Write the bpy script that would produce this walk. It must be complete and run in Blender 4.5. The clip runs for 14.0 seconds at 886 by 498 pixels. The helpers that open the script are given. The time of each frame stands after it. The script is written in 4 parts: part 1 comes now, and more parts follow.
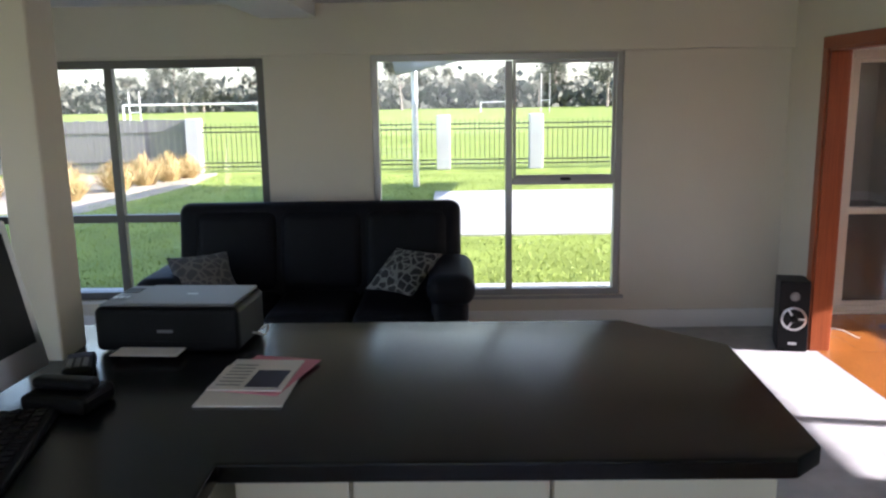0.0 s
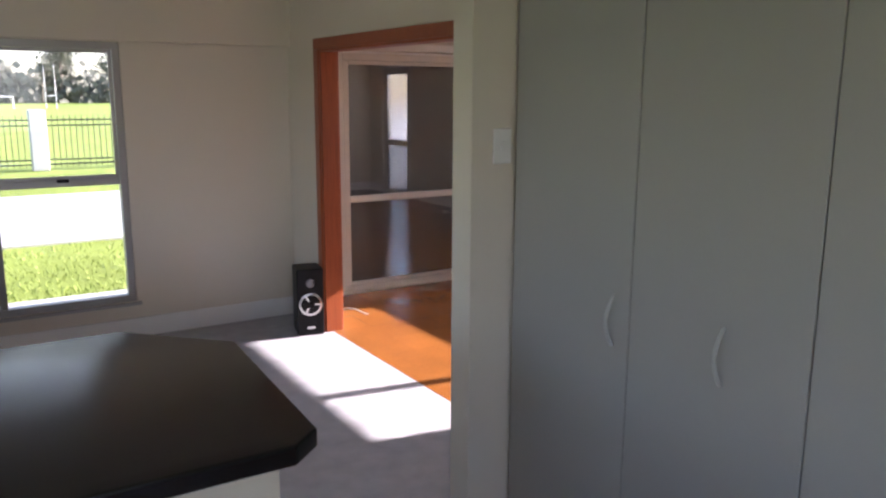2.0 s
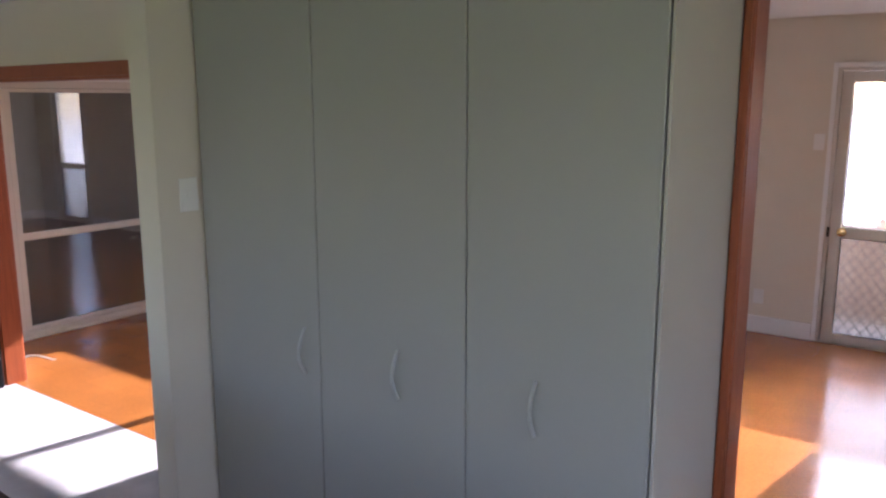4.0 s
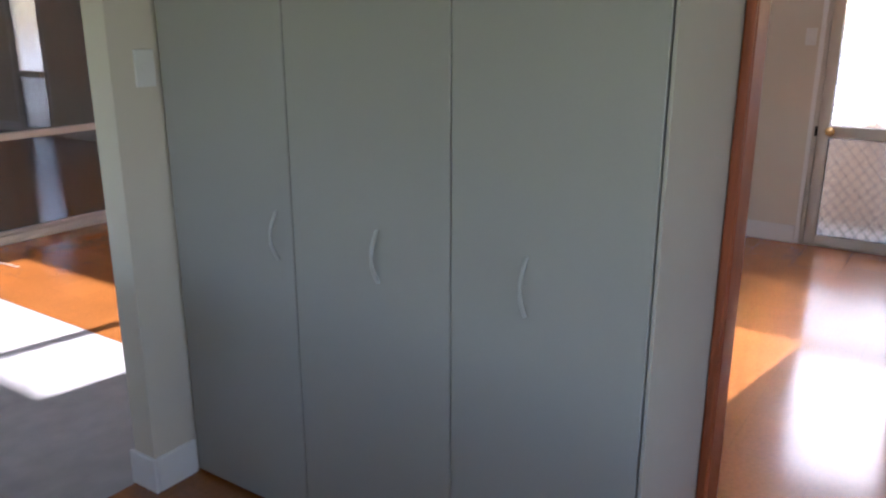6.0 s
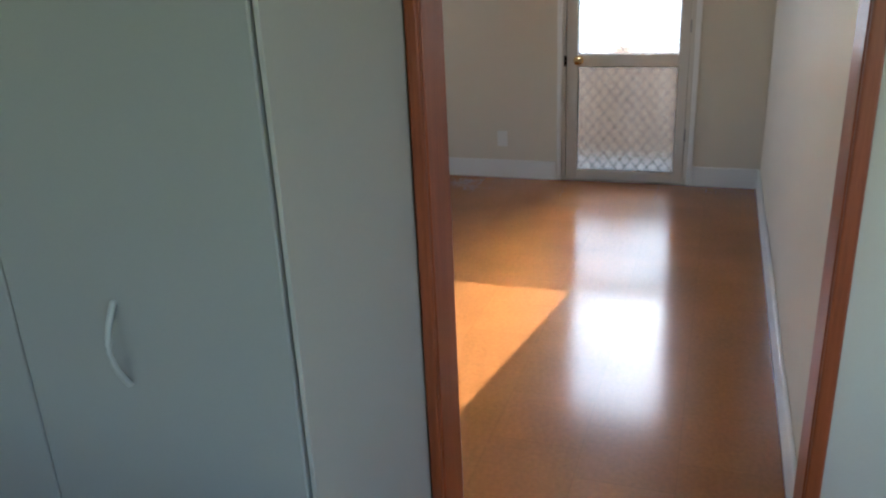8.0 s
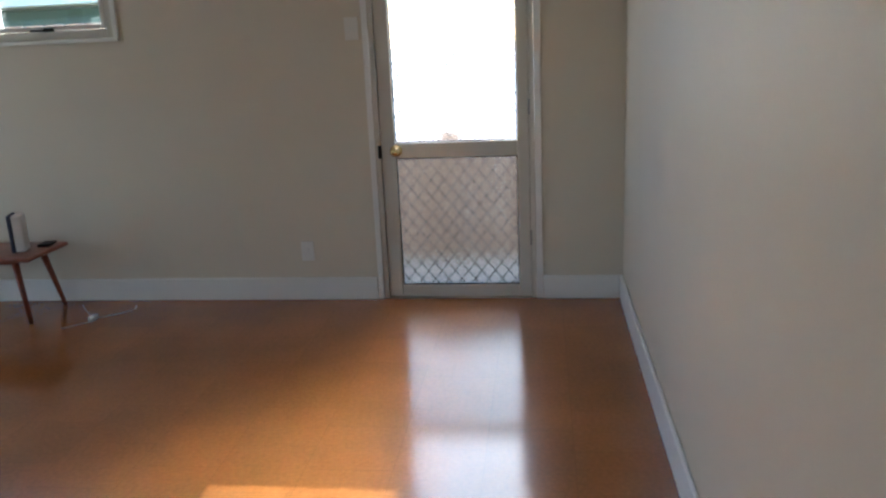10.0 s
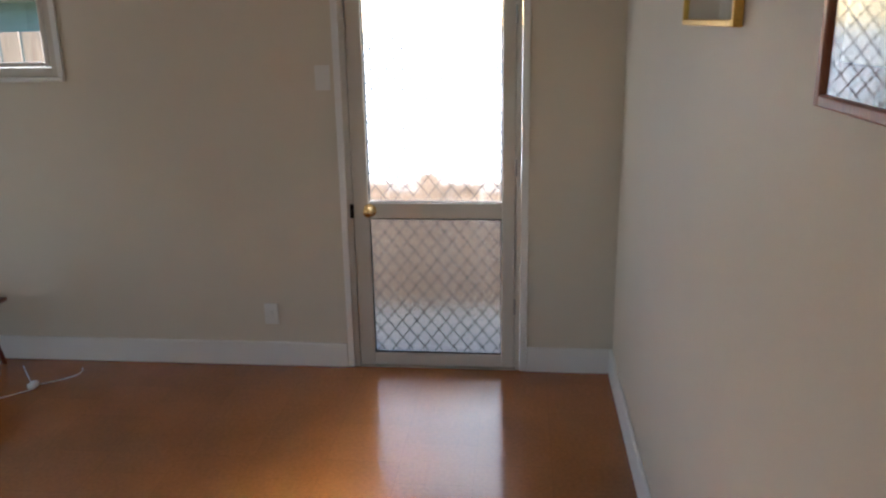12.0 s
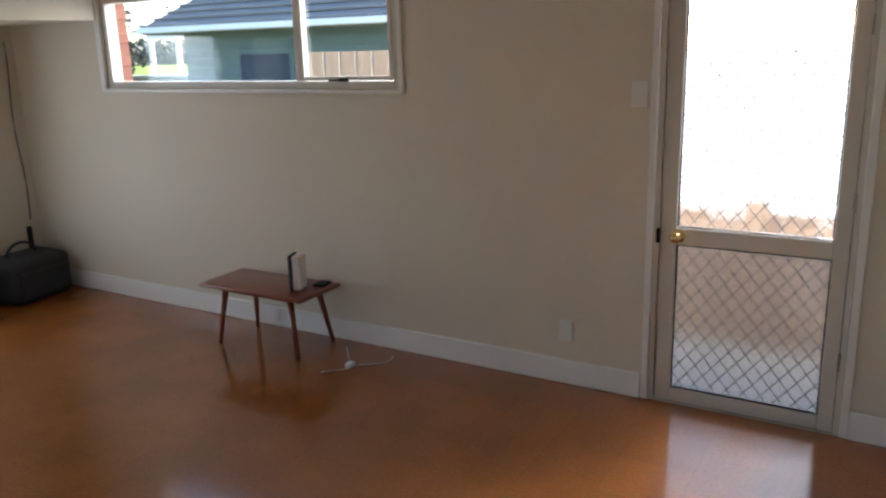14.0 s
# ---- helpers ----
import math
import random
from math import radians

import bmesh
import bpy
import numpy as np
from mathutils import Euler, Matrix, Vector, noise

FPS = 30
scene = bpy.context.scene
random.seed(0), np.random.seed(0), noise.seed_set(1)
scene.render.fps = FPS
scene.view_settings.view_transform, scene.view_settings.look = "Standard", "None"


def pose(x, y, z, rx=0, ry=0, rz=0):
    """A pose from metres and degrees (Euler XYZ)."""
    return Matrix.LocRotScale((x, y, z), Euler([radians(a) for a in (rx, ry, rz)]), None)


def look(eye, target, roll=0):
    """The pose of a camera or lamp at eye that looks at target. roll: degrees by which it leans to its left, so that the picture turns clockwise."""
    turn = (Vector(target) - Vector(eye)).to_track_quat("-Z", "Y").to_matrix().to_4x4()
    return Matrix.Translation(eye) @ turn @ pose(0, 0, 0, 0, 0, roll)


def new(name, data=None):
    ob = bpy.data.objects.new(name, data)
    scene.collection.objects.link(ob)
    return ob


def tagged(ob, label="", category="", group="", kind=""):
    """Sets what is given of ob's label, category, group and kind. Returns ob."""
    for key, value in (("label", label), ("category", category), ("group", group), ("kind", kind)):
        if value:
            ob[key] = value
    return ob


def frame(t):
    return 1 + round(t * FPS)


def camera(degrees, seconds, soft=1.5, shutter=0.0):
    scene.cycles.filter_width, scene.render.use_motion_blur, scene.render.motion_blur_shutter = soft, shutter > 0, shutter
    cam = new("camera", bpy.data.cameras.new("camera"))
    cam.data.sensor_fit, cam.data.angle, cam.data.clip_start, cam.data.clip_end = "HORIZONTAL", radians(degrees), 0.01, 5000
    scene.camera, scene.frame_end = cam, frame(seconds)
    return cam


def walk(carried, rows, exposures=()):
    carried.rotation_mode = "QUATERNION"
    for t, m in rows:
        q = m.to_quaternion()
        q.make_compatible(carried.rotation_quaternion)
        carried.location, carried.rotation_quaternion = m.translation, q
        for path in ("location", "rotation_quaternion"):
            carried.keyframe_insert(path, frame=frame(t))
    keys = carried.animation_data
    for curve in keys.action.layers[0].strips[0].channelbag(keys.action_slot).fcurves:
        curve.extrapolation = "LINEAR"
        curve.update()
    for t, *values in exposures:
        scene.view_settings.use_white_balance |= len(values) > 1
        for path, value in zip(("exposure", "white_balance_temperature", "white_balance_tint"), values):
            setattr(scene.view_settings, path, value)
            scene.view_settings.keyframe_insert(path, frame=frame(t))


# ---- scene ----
cam = camera(58.4, 14.0, soft=2.4)
PATH = [
    (0, (0.319, 0.020, 1.638), (0.288, 1.984, 1.259), -0.9),
    (0.5, (0.358, 0.111, 1.593), (0.396, 2.077, 1.229), -1.0),
    (1, (0.413, 0.223, 1.558), (0.674, 2.171, 1.189), -1.4),
    (1.5, (0.460, 0.220, 1.562), (1.093, 2.077, 1.174), -0.6),
    (2, (0.451, 0.079, 1.623), (1.502, 1.736, 1.233), 0.3),
    (2.5, (0.412, -0.040, 1.672), (1.775, 1.381, 1.322), 1.4),
    (3, (0.347, -0.109, 1.771), (1.878, 1.141, 1.464), 1.1),
    (5.5, (0.334, -0.044, 1.670), (1.948, 1.040, 1.201), 0.6),
    (6, (0.442, -0.008, 1.604), (2.030, 1.070, 1.040), 0.0),
    (6.5, (0.533, 0.001, 1.575), (2.120, 1.026, 0.919), -0.1),
    (7, (0.660, -0.010, 1.561), (2.283, 0.908, 0.839), -0.6),
    (7.5, (0.859, -0.080, 1.587), (2.537, 0.708, 0.838), -1.2),
    (8, (1.147, -0.037, 1.541), (2.912, 0.594, 0.842), -2.7),
    (8.5, (1.438, 0.065, 1.398), (3.286, 0.514, 0.779), -1.4),
    (9, (1.751, 0.098, 1.329), (3.652, 0.417, 0.793), -1.5),
    (9.2, (1.899, 0.113, 1.299), (3.816, 0.389, 0.802), -2.0),
    (11.3, (2.761, 0.079, 1.681), (4.673, 0.294, 1.136), -2.1),
    (11.5, (2.779, 0.096, 1.702), (4.690, 0.306, 1.150), -1.6),
    (12, (2.832, 0.132, 1.720), (4.743, 0.328, 1.164), -1.0),
    (12.5, (2.855, -0.024, 1.692), (4.745, 0.369, 1.168), -1.0),
    (13, (2.980, -0.001, 1.692), (4.814, 0.600, 1.168), -1.4),
    (13.5, (3.047, -0.036, 1.713), (4.792, 0.788, 1.189), -1.9),
    (14, (2.974, -0.023, 1.701), (4.635, 0.974, 1.206), -1.6),
]
EXPOSURES = [(0.0, 2.15, 5750, 23), (1.5, 2.2, 5950, 27), (2.5, 2.42, 5750, 31), (6.0, 2.5, 5600, 24), (7.0, 2.5, 5500, 14), (9.2, 2.14, 5100, 6), (11.3, 2.17, 5350, 10), (14.0, 2.14, 5700, 13)]
walk(cam, [(t, look(eye, target, roll)) for t, eye, target, roll in PATH], EXPOSURES)

# ---- world, sun, exposure ----
SUN_EL, SUN_SLOPE = 23.7, 0.17
world = bpy.data.worlds.new("sky_world")
world.use_nodes = True
scene.world = world
wn = world.node_tree.nodes
sky = wn.new("ShaderNodeTexSky")
sky.sky_type = "NISHITA"
sky.sun_disc = False
sky.sun_elevation = radians(SUN_EL)
sky.sun_rotation = radians(99.65)
sky.air_density, sky.dust_density = 1.0, 1.5
wn["Background"].inputs["Strength"].default_value = 0.15
world.node_tree.links.new(sky.outputs[0], wn["Background"].inputs["Color"])


def fill_lamp(name, eye, target, w, h, watts):
    """An added area lamp in an unseen opening, standing in for the sky's light."""
    l = new(name, bpy.data.lights.new(name, "AREA"))
    l.data.shape, l.data.size, l.data.size_y, l.data.energy, l.data.color = "RECTANGLE", w, h, watts, (0.93, 0.96, 1.0)
    l.matrix_world = look(eye, target)


# added lamps that lift the rooms' brightness, set in openings out of view
fill_lamp("fill_lamp_west", (-3.56, 1.0, 1.17), (0, 1.0, 1.17), 5.0, 1.7, 2.6)
fill_lamp("fill_lamp_kitchen", (-0.25, -2.66, 1.5), (-0.25, 0, 1.5), 4.2, 1.05, 3.3)
fill_lamp("fill_lamp_panel", (5.02, 5.90, 0.95), (5.02, 0, 0.95), 0.9, 1.8, 4.8)
sun = new("sun", bpy.data.lights.new("sun", "SUN"))
sun.data.energy, sun.data.angle, sun.data.color = 5.0, radians(0.53), (1.0, 0.93, 0.82)
sun.matrix_world = look((30, -3.5, 13), (30 - 10, -3.5 + 10 * SUN_SLOPE, 13 - 10 * 0.445))


# ---- helpers for materials and meshes ----
def mat(name, col, rough=0.6, metal=0.0, vary=0.12, scale=6.0, grain=120.0, bump=0.1, coat=0.0, stretch=(1, 1, 1), spec=0.5, bdist=0.002):
    m = bpy.data.materials.new(name)
    m.use_nodes = True
    nt = m.node_tree
    b = nt.nodes["Principled BSDF"]
    tc = nt.nodes.new("ShaderNodeTexCoord")
    mp = nt.nodes.new("ShaderNodeMapping")
    mp.inputs["Scale"].default_value = stretch
    nt.links.new(tc.outputs["Object"], mp.inputs["Vector"])
    n1, n2 = nt.nodes.new("ShaderNodeTexNoise"), nt.nodes.new("ShaderNodeTexNoise")
    n1.inputs["Scale"].default_value, n2.inputs["Scale"].default_value = scale, grain
    n1.inputs["Detail"].default_value, n2.inputs["Detail"].default_value = 5, 3
    for n in (n1, n2):
        nt.links.new(mp.outputs[0], n.inputs["Vector"])
    mx = nt.nodes.new("ShaderNodeMix")
    mx.data_type = "FLOAT"
    mx.inputs[0].default_value = 0.4
    nt.links.new(n1.outputs["Fac"], mx.inputs[2])
    nt.links.new(n2.outputs["Fac"], mx.inputs[3])
    ramp = nt.nodes.new("ShaderNodeValToRGB")
    ramp.color_ramp.elements[0].position, ramp.color_ramp.elements[1].position = 0.3, 0.7
    ramp.color_ramp.elements[0].color = (*[c * (1 - vary) for c in col], 1)
    ramp.color_ramp.elements[1].color = (*[min(1, c * (1 + vary)) for c in col], 1)
    nt.links.new(mx.outputs[0], ramp.inputs[0])
    nt.links.new(ramp.outputs[0], b.inputs["Base Color"])
    b.inputs["Roughness"].default_value, b.inputs["Metallic"].default_value = rough, metal
    b.inputs["Coat Weight"].default_value = coat
    b.inputs["Coat Roughness"].default_value = 0.12
    b.inputs["Specular IOR Level"].default_value = spec
    if bump:
        bp = nt.nodes.new("ShaderNodeBump")
        bp.inputs["Strength"].default_value, bp.inputs["Distance"].default_value = bump, bdist
        nt.links.new(n2.outputs["Fac"], bp.inputs["Height"])
        nt.links.new(bp.outputs[0], b.inputs["Normal"])
    return m


def glass(name, rough=0.0, tint=(0.97, 0.99, 0.98), shine=0.05):
    """Thin pane: clear through, mirror by Fresnel."""
    m = bpy.data.materials.new(name)
    m.use_nodes = True
    nt = m.node_tree
    nt.nodes.clear()
    out, mix = nt.nodes.new("ShaderNodeOutputMaterial"), nt.nodes.new("ShaderNodeMixShader")
    tr, gl, fr = nt.nodes.new("ShaderNodeBsdfTransparent"), nt.nodes.new("ShaderNodeBsdfGlossy"), nt.nodes.new("ShaderNodeLayerWeight")
    tr.inputs[0].default_value = (*tint, 1)
    gl.inputs["Roughness"].default_value = rough
    fr.inputs["Blend"].default_value = 0.5
    pw, ma = nt.nodes.new("ShaderNodeMath"), nt.nodes.new("ShaderNodeMath")
    pw.operation, ma.operation = "POWER", "MULTIPLY_ADD"
    pw.inputs[1].default_value, ma.inputs[1].default_value, ma.inputs[2].default_value = 4.0, 0.85, shine
    nt.links.new(fr.outputs["Facing"], pw.inputs[0])
    nt.links.new(pw.outputs[0], ma.inputs[0])
    nt.links.new(ma.outputs[0], mix.inputs[0])
    nt.links.new(tr.outputs[0], mix.inputs[1])
    nt.links.new(gl.outputs[0], mix.inputs[2])
    nt.links.new(mix.outputs[0], out.inputs[0])
    return m


def wood(name, col, dark, rough=0.35, scale=(1, 1, 1), coat=0.3):
    """Timber with long grain; scale stretches it."""
    m = mat(name, col, rough, vary=0.25, scale=4, grain=40, bump=0.08, coat=coat, stretch=scale)
    r = m.node_tree.nodes["Color Ramp"].color_ramp
    r.elements[0].color = (*dark, 1)
    return m


def cork_mat():
    """Polished cork tiles: mottled grain and faint tile joints."""
    m = mat("polished_cork", (0.305, 0.108, 0.023), 0.155, vary=0.22, scale=2.2, grain=60, bump=0.05, coat=0.0, spec=0.9, bdist=0.0006)
    nt = m.node_tree
    br = nt.nodes.new("ShaderNodeTexBrick")
    br.offset = 0.5
    br.inputs["Scale"].default_value = 1.0
    br.inputs["Brick Width"].default_value, br.inputs["Row Height"].default_value = 0.305, 0.305
    br.inputs["Mortar Size"].default_value = 0.0015
    br.inputs["Color1"].default_value, br.inputs["Color2"].default_value = (1, 1, 1, 1), (0.86, 0.86, 0.86, 1)
    br.inputs["Mortar"].default_value = (0.7, 0.7, 0.7, 1)
    nt.links.new(nt.nodes["Texture Coordinate"].outputs["Object"], br.inputs["Vector"])
    mul = nt.nodes.new("ShaderNodeMix")
    mul.data_type, mul.blend_type = "RGBA", "MULTIPLY"
    mul.inputs[0].default_value = 0.6
    nt.links.new(nt.nodes["Color Ramp"].outputs[0], mul.inputs[6])
    nt.links.new(br.outputs["Color"], mul.inputs[7])
    nt.links.new(mul.outputs[2], nt.nodes["Principled BSDF"].inputs["Base Color"])
    return m


def obj(name, bm, m, label="", category="", kind="", group=""):
    me = bpy.data.meshes.new(name)
    bm.to_mesh(me)
    bm.free()
    for x in (m if isinstance(m, (list, tuple)) else [m]):
        me.materials.append(x)
    return tagged(new(name, me), label, category, group, kind)


def part(name, bm, m, parent, label=""):
    ob = obj(name, bm, m, label)
    ob.parent = parent
    return ob


def thing(name, x, y, z, label, category, rz=0, group=""):
    """An empty at the base of a thing; its parts are built in its own space."""
    e = tagged(new(name), label, category, group)
    e.matrix_world = pose(x, y, z, 0, 0, rz)
    e.empty_display_size = 0.05
    return e


def add_box(bm, lo, hi, bevel=0.0, seg=1, rot=None):
    r = bmesh.ops.create_cube(bm, size=1)
    vs = r["verts"]
    c = [(a + b) / 2 for a, b in zip(lo, hi)]
    s = [abs(b - a) for a, b in zip(lo, hi)]
    bmesh.ops.scale(bm, vec=s, verts=vs)
    if bevel:
        es = list({e for v in vs for e in v.link_edges})
        q = bmesh.ops.bevel(bm, geom=es, offset=bevel, segments=seg, affect="EDGES", profile=0.5)
        vs = list(set(q["verts"]) | {v for v in vs if v.is_valid})
    if rot is not None:
        bmesh.ops.transform(bm, matrix=rot, verts=vs)
    bmesh.ops.translate(bm, vec=c, verts=vs)
    return vs


def box(lo, hi, bevel=0.0, seg=1, rot=None):
    bm = bmesh.new()
    add_box(bm, lo, hi, bevel, seg, rot)
    return bm


def smooth(ob):
    for p in ob.data.polygons:
        p.use_smooth = True
    return ob


def cyl(a, b, r1, r2=None, n=14):
    """A rod from a to b."""
    bm = bmesh.new()
    a, b = Vector(a), Vector(b)
    r2 = r1 if r2 is None else r2
    m = Matrix.Translation((a + b) / 2) @ (b - a).to_track_quat("Z", "Y").to_matrix().to_4x4()
    bmesh.ops.create_cone(bm, cap_ends=True, segments=n, radius1=r1, radius2=r2, depth=(b - a).length, matrix=m)
    return bm


def tube(points, r, n=8):
    """A rod along a smooth line of points."""
    bm = bmesh.new()
    P = [Vector(p) for p in points]
    rings = []
    for i, p in enumerate(P):
        d = (P[min(i + 1, len(P) - 1)] - P[max(i - 1, 0)]).normalized()
        q = d.to_track_quat("Z", "Y").to_matrix()
        rings.append([bm.verts.new(p + q @ Vector((r * math.cos(k * 2 * math.pi / n), r * math.sin(k * 2 * math.pi / n), 0))) for k in range(n)])
    for a, b in zip(rings, rings[1:]):
        for k in range(n):
            bm.faces.new((a[k], a[(k + 1) % n], b[(k + 1) % n], b[k]))
    bm.faces.new(rings[0][::-1]), bm.faces.new(rings[-1])
    return bm


def prism(pts, z0, z1, bevel=0.0, seg=2):
    """An upright prism over a plan outline."""
    bm = bmesh.new()
    f = bm.faces.new([bm.verts.new((x, y, z0)) for x, y in pts])
    if f.normal.z > 0:
        f.normal_flip()
    r = bmesh.ops.extrude_face_region(bm, geom=[f])
    up = [v for v in r["geom"] if isinstance(v, bmesh.types.BMVert)]
    bmesh.ops.translate(bm, vec=(0, 0, z1 - z0), verts=up)
    bmesh.ops.recalc_face_normals(bm, faces=bm.faces)
    if bevel:
        bmesh.ops.bevel(bm, geom=list(bm.edges), offset=bevel, segments=seg, affect="EDGES", profile=0.5)
    return bm


def wall_bm(axis, p0, p1, a0, a1, z0, z1, holes):
    """A wall between p0 and p1 across, from a0 to a1 along, with openings (a, b, zl, zh) cut through it."""
    bm = bmesh.new()
    cuts = sorted({a0, a1, *[h[0] for h in holes], *[h[1] for h in holes]})
    for u, v in zip(cuts, cuts[1:]):
        hs = sorted([h for h in holes if h[0] <= u + 1e-6 and h[1] >= v - 1e-6], key=lambda h: h[2])
        z = z0
        spans = []
        for h in hs:
            spans.append((z, h[2]))
            z = h[3]
        spans.append((z, z1))
        for s, e in spans:
            if e - s > 1e-4:
                if axis == "x":
                    add_box(bm, (p0, u, s), (p1, v, e))
                else:
                    add_box(bm, (u, p0, s), (v, p1, e))
    bmesh.ops.remove_doubles(bm, verts=bm.verts, dist=1e-4)
    return bm


# ---- materials ----
wall_paint = mat("cream_wall_paint", (0.66, 0.60, 0.50), 0.55, vary=0.03, scale=1.5, grain=220, bump=0.06)
white_paint = mat("white_gloss_trim", (0.78, 0.77, 0.75), 0.35, vary=0.02, scale=3, grain=90, bump=0.03)
ceil_paint = mat("white_ceiling_paint", (0.78, 0.76, 0.72), 0.7, vary=0.03, scale=1.2, grain=150, bump=0.05)
rimu = wood("varnished_red_timber", (0.31, 0.074, 0.022), (0.2, 0.045, 0.014), 0.38, (26, 26, 0.9), 0.1)
cork = cork_mat()
carpet = mat("grey_loop_carpet", (0.42, 0.41, 0.41), 0.95, vary=0.16, scale=9, grain=420, bump=0.8, spec=0.1, bdist=0.004)
door_paint = mat("sage_cupboard_paint", (0.345, 0.342, 0.318), 0.42, vary=0.025, scale=2, grain=160, bump=0.04)
# door colour raised a little, carrying the highlight on the bow handles
handle_lit_m = mat("handle_highlight_paint", (0.42, 0.43, 0.41), 0.35, vary=0.03, grain=100, bump=0.02)
# tone between door and wall paint; the cork room's light is mixed in
end_lit_m = mat("end_panel_lit_paint", (0.46, 0.445, 0.40), 0.5, vary=0.03, scale=2, grain=160, bump=0.05)
alu = mat("satin_aluminium", (0.38, 0.37, 0.36), 0.38, 0.7, vary=0.04, grain=200, bump=0.02)
alu_dark = mat("bronze_aluminium", (0.12, 0.115, 0.11), 0.4, 0.5, vary=0.05, grain=200, bump=0.02)
cream_alu = mat("cream_powder_coat", (0.62, 0.58, 0.52), 0.4, vary=0.02, grain=200, bump=0.02)
pane_clear = glass("clear_glass")
pane_obscure = mat("textured_glass", (0.95, 0.96, 0.96), 0.13, vary=0.01, scale=40, grain=140, bump=0.3, bdist=0.002)
pane_obscure.node_tree.nodes["Principled BSDF"].inputs["Transmission Weight"].default_value = 1.0
pane_obscure.node_tree.nodes["Principled BSDF"].inputs["IOR"].default_value = 1.25
# lower door pane: grey tint paints in the shade outside and cuts glare
pane_dimmed = mat("frosted_glass_dimmed", (0.36, 0.39, 0.42), 0.08, vary=0.01, scale=40, grain=160, bump=0.5, bdist=0.003)
pane_dimmed.node_tree.nodes["Principled BSDF"].inputs["Transmission Weight"].default_value = 1.0
pane_dimmed.node_tree.nodes["Principled BSDF"].inputs["IOR"].default_value = 1.3
laminate = mat("black_laminate", (0.006, 0.006, 0.0065), 0.24, vary=0.25, scale=14, grain=300, bump=0.04, spec=0.33)
cream_lam = mat("cream_laminate", (0.72, 0.66, 0.52), 0.4, vary=0.02, grain=100, bump=0.02)
leather = mat("black_leather", (0.005, 0.005, 0.007), 0.55, spec=0.12, vary=0.3, scale=10, grain=160, bump=0.35, bdist=0.003)
black_plastic = mat("black_plastic", (0.005, 0.005, 0.006), 0.45, spec=0.2, vary=0.1, grain=300, bump=0.05)
grey_plastic = mat("grey_plastic", (0.20, 0.20, 0.21), 0.45, vary=0.05, grain=300, bump=0.05)
white_plastic = mat("white_plastic", (0.75, 0.74, 0.71), 0.35, vary=0.02, grain=200, bump=0.01)
silver = mat("silver_metal", (0.62, 0.62, 0.63), 0.3, 0.9, vary=0.05, grain=200, bump=0.02)
brass = mat("polished_brass", (0.72, 0.50, 0.20), 0.22, 1.0, vary=0.06, grain=80, bump=0.02)
paper = mat("white_paper", (0.74, 0.70, 0.68), 0.8, vary=0.04, grain=100, bump=0.03)
pink = mat("pink_print", (0.62, 0.22, 0.28), 0.7, vary=0.1, bump=0.0)
navy = mat("dark_blue_print", (0.03, 0.035, 0.07), 0.6, vary=0.2, bump=0.0)
teak = wood("red_brown_table_timber", (0.23, 0.055, 0.022), (0.13, 0.028, 0.012), 0.32, (3, 14, 14))
gold = mat("gilt_frame", (0.62, 0.40, 0.10), 0.35, 0.8, vary=0.15, scale=30, grain=120, bump=0.1)
concrete = mat("pale_concrete", (0.42, 0.41, 0.39), 0.85, vary=0.12, scale=1.1, grain=60, bump=0.3)
grass_m = mat("lawn_green", (0.21, 0.26, 0.055), 0.9, vary=0.35, scale=0.9, grain=50, bump=0.6, spec=0.1, bdist=0.02)
blade_m = mat("grass_blade", (0.25, 0.31, 0.07), 0.6, vary=0.3, scale=2, bump=0.0, spec=0.2)
tussock_m = mat("tan_tussock", (0.46, 0.32, 0.13), 0.7, vary=0.35, scale=6, bump=0.0, spec=0.2)
leaf_m = mat("gum_leaf", (0.12, 0.122, 0.095), 0.7, vary=0.5, scale=0.6, grain=3, bump=0.0, spec=0.2)
bark_m = mat("pale_bark", (0.24, 0.20, 0.16), 0.9, vary=0.3, scale=3, grain=20, bump=0.4)
black_steel = mat("black_steel", (0.015, 0.015, 0.016), 0.45, 0.3, vary=0.1, bump=0.02)
grey_timber = wood("weathered_grey_timber", (0.15, 0.14, 0.135), (0.085, 0.08, 0.077), 0.85, (9, 9, 0.8), 0.0)
brown_timber = wood("brown_fence_timber", (0.34, 0.26, 0.21), (0.22, 0.165, 0.13), 0.85, (9, 9, 0.8), 0.0)
galv = mat("galvanised_steel", (0.60, 0.61, 0.62), 0.4, 0.6, vary=0.08, bump=0.03)
sail_m = mat("grey_shade_cloth", (0.42, 0.44, 0.48), 0.85, vary=0.1, grain=400, bump=0.1)
teal_wall = mat("teal_weatherboard_paint", (0.11, 0.16, 0.165), 0.6, vary=0.1, grain=60, bump=0.05)
roof_m = mat("grey_roof_tile", (0.2, 0.19, 0.185), 0.8, vary=0.2, scale=4, grain=30, bump=0.2)
backing_m = mat("charcoal_backing", (0.05, 0.048, 0.055), 0.9, vary=0.2, grain=300, bump=0.1)
brick_m = mat("red_brick", (0.17, 0.065, 0.045), 0.9, vary=0.25, grain=50, bump=0.4)

# ---- plan ----
XE, YN, XS, YS, YG = 2.58, 5.483, 6.55, -0.326, 5.772
XW, YK = -3.5, -2.6          # walls out of view that close the kitchen
CT, CTC = 2.62, 2.34          # wall tops; ceiling of the cork room


def living_ceiling(y):
    return 2.25 + 0.04 * (YN - y)

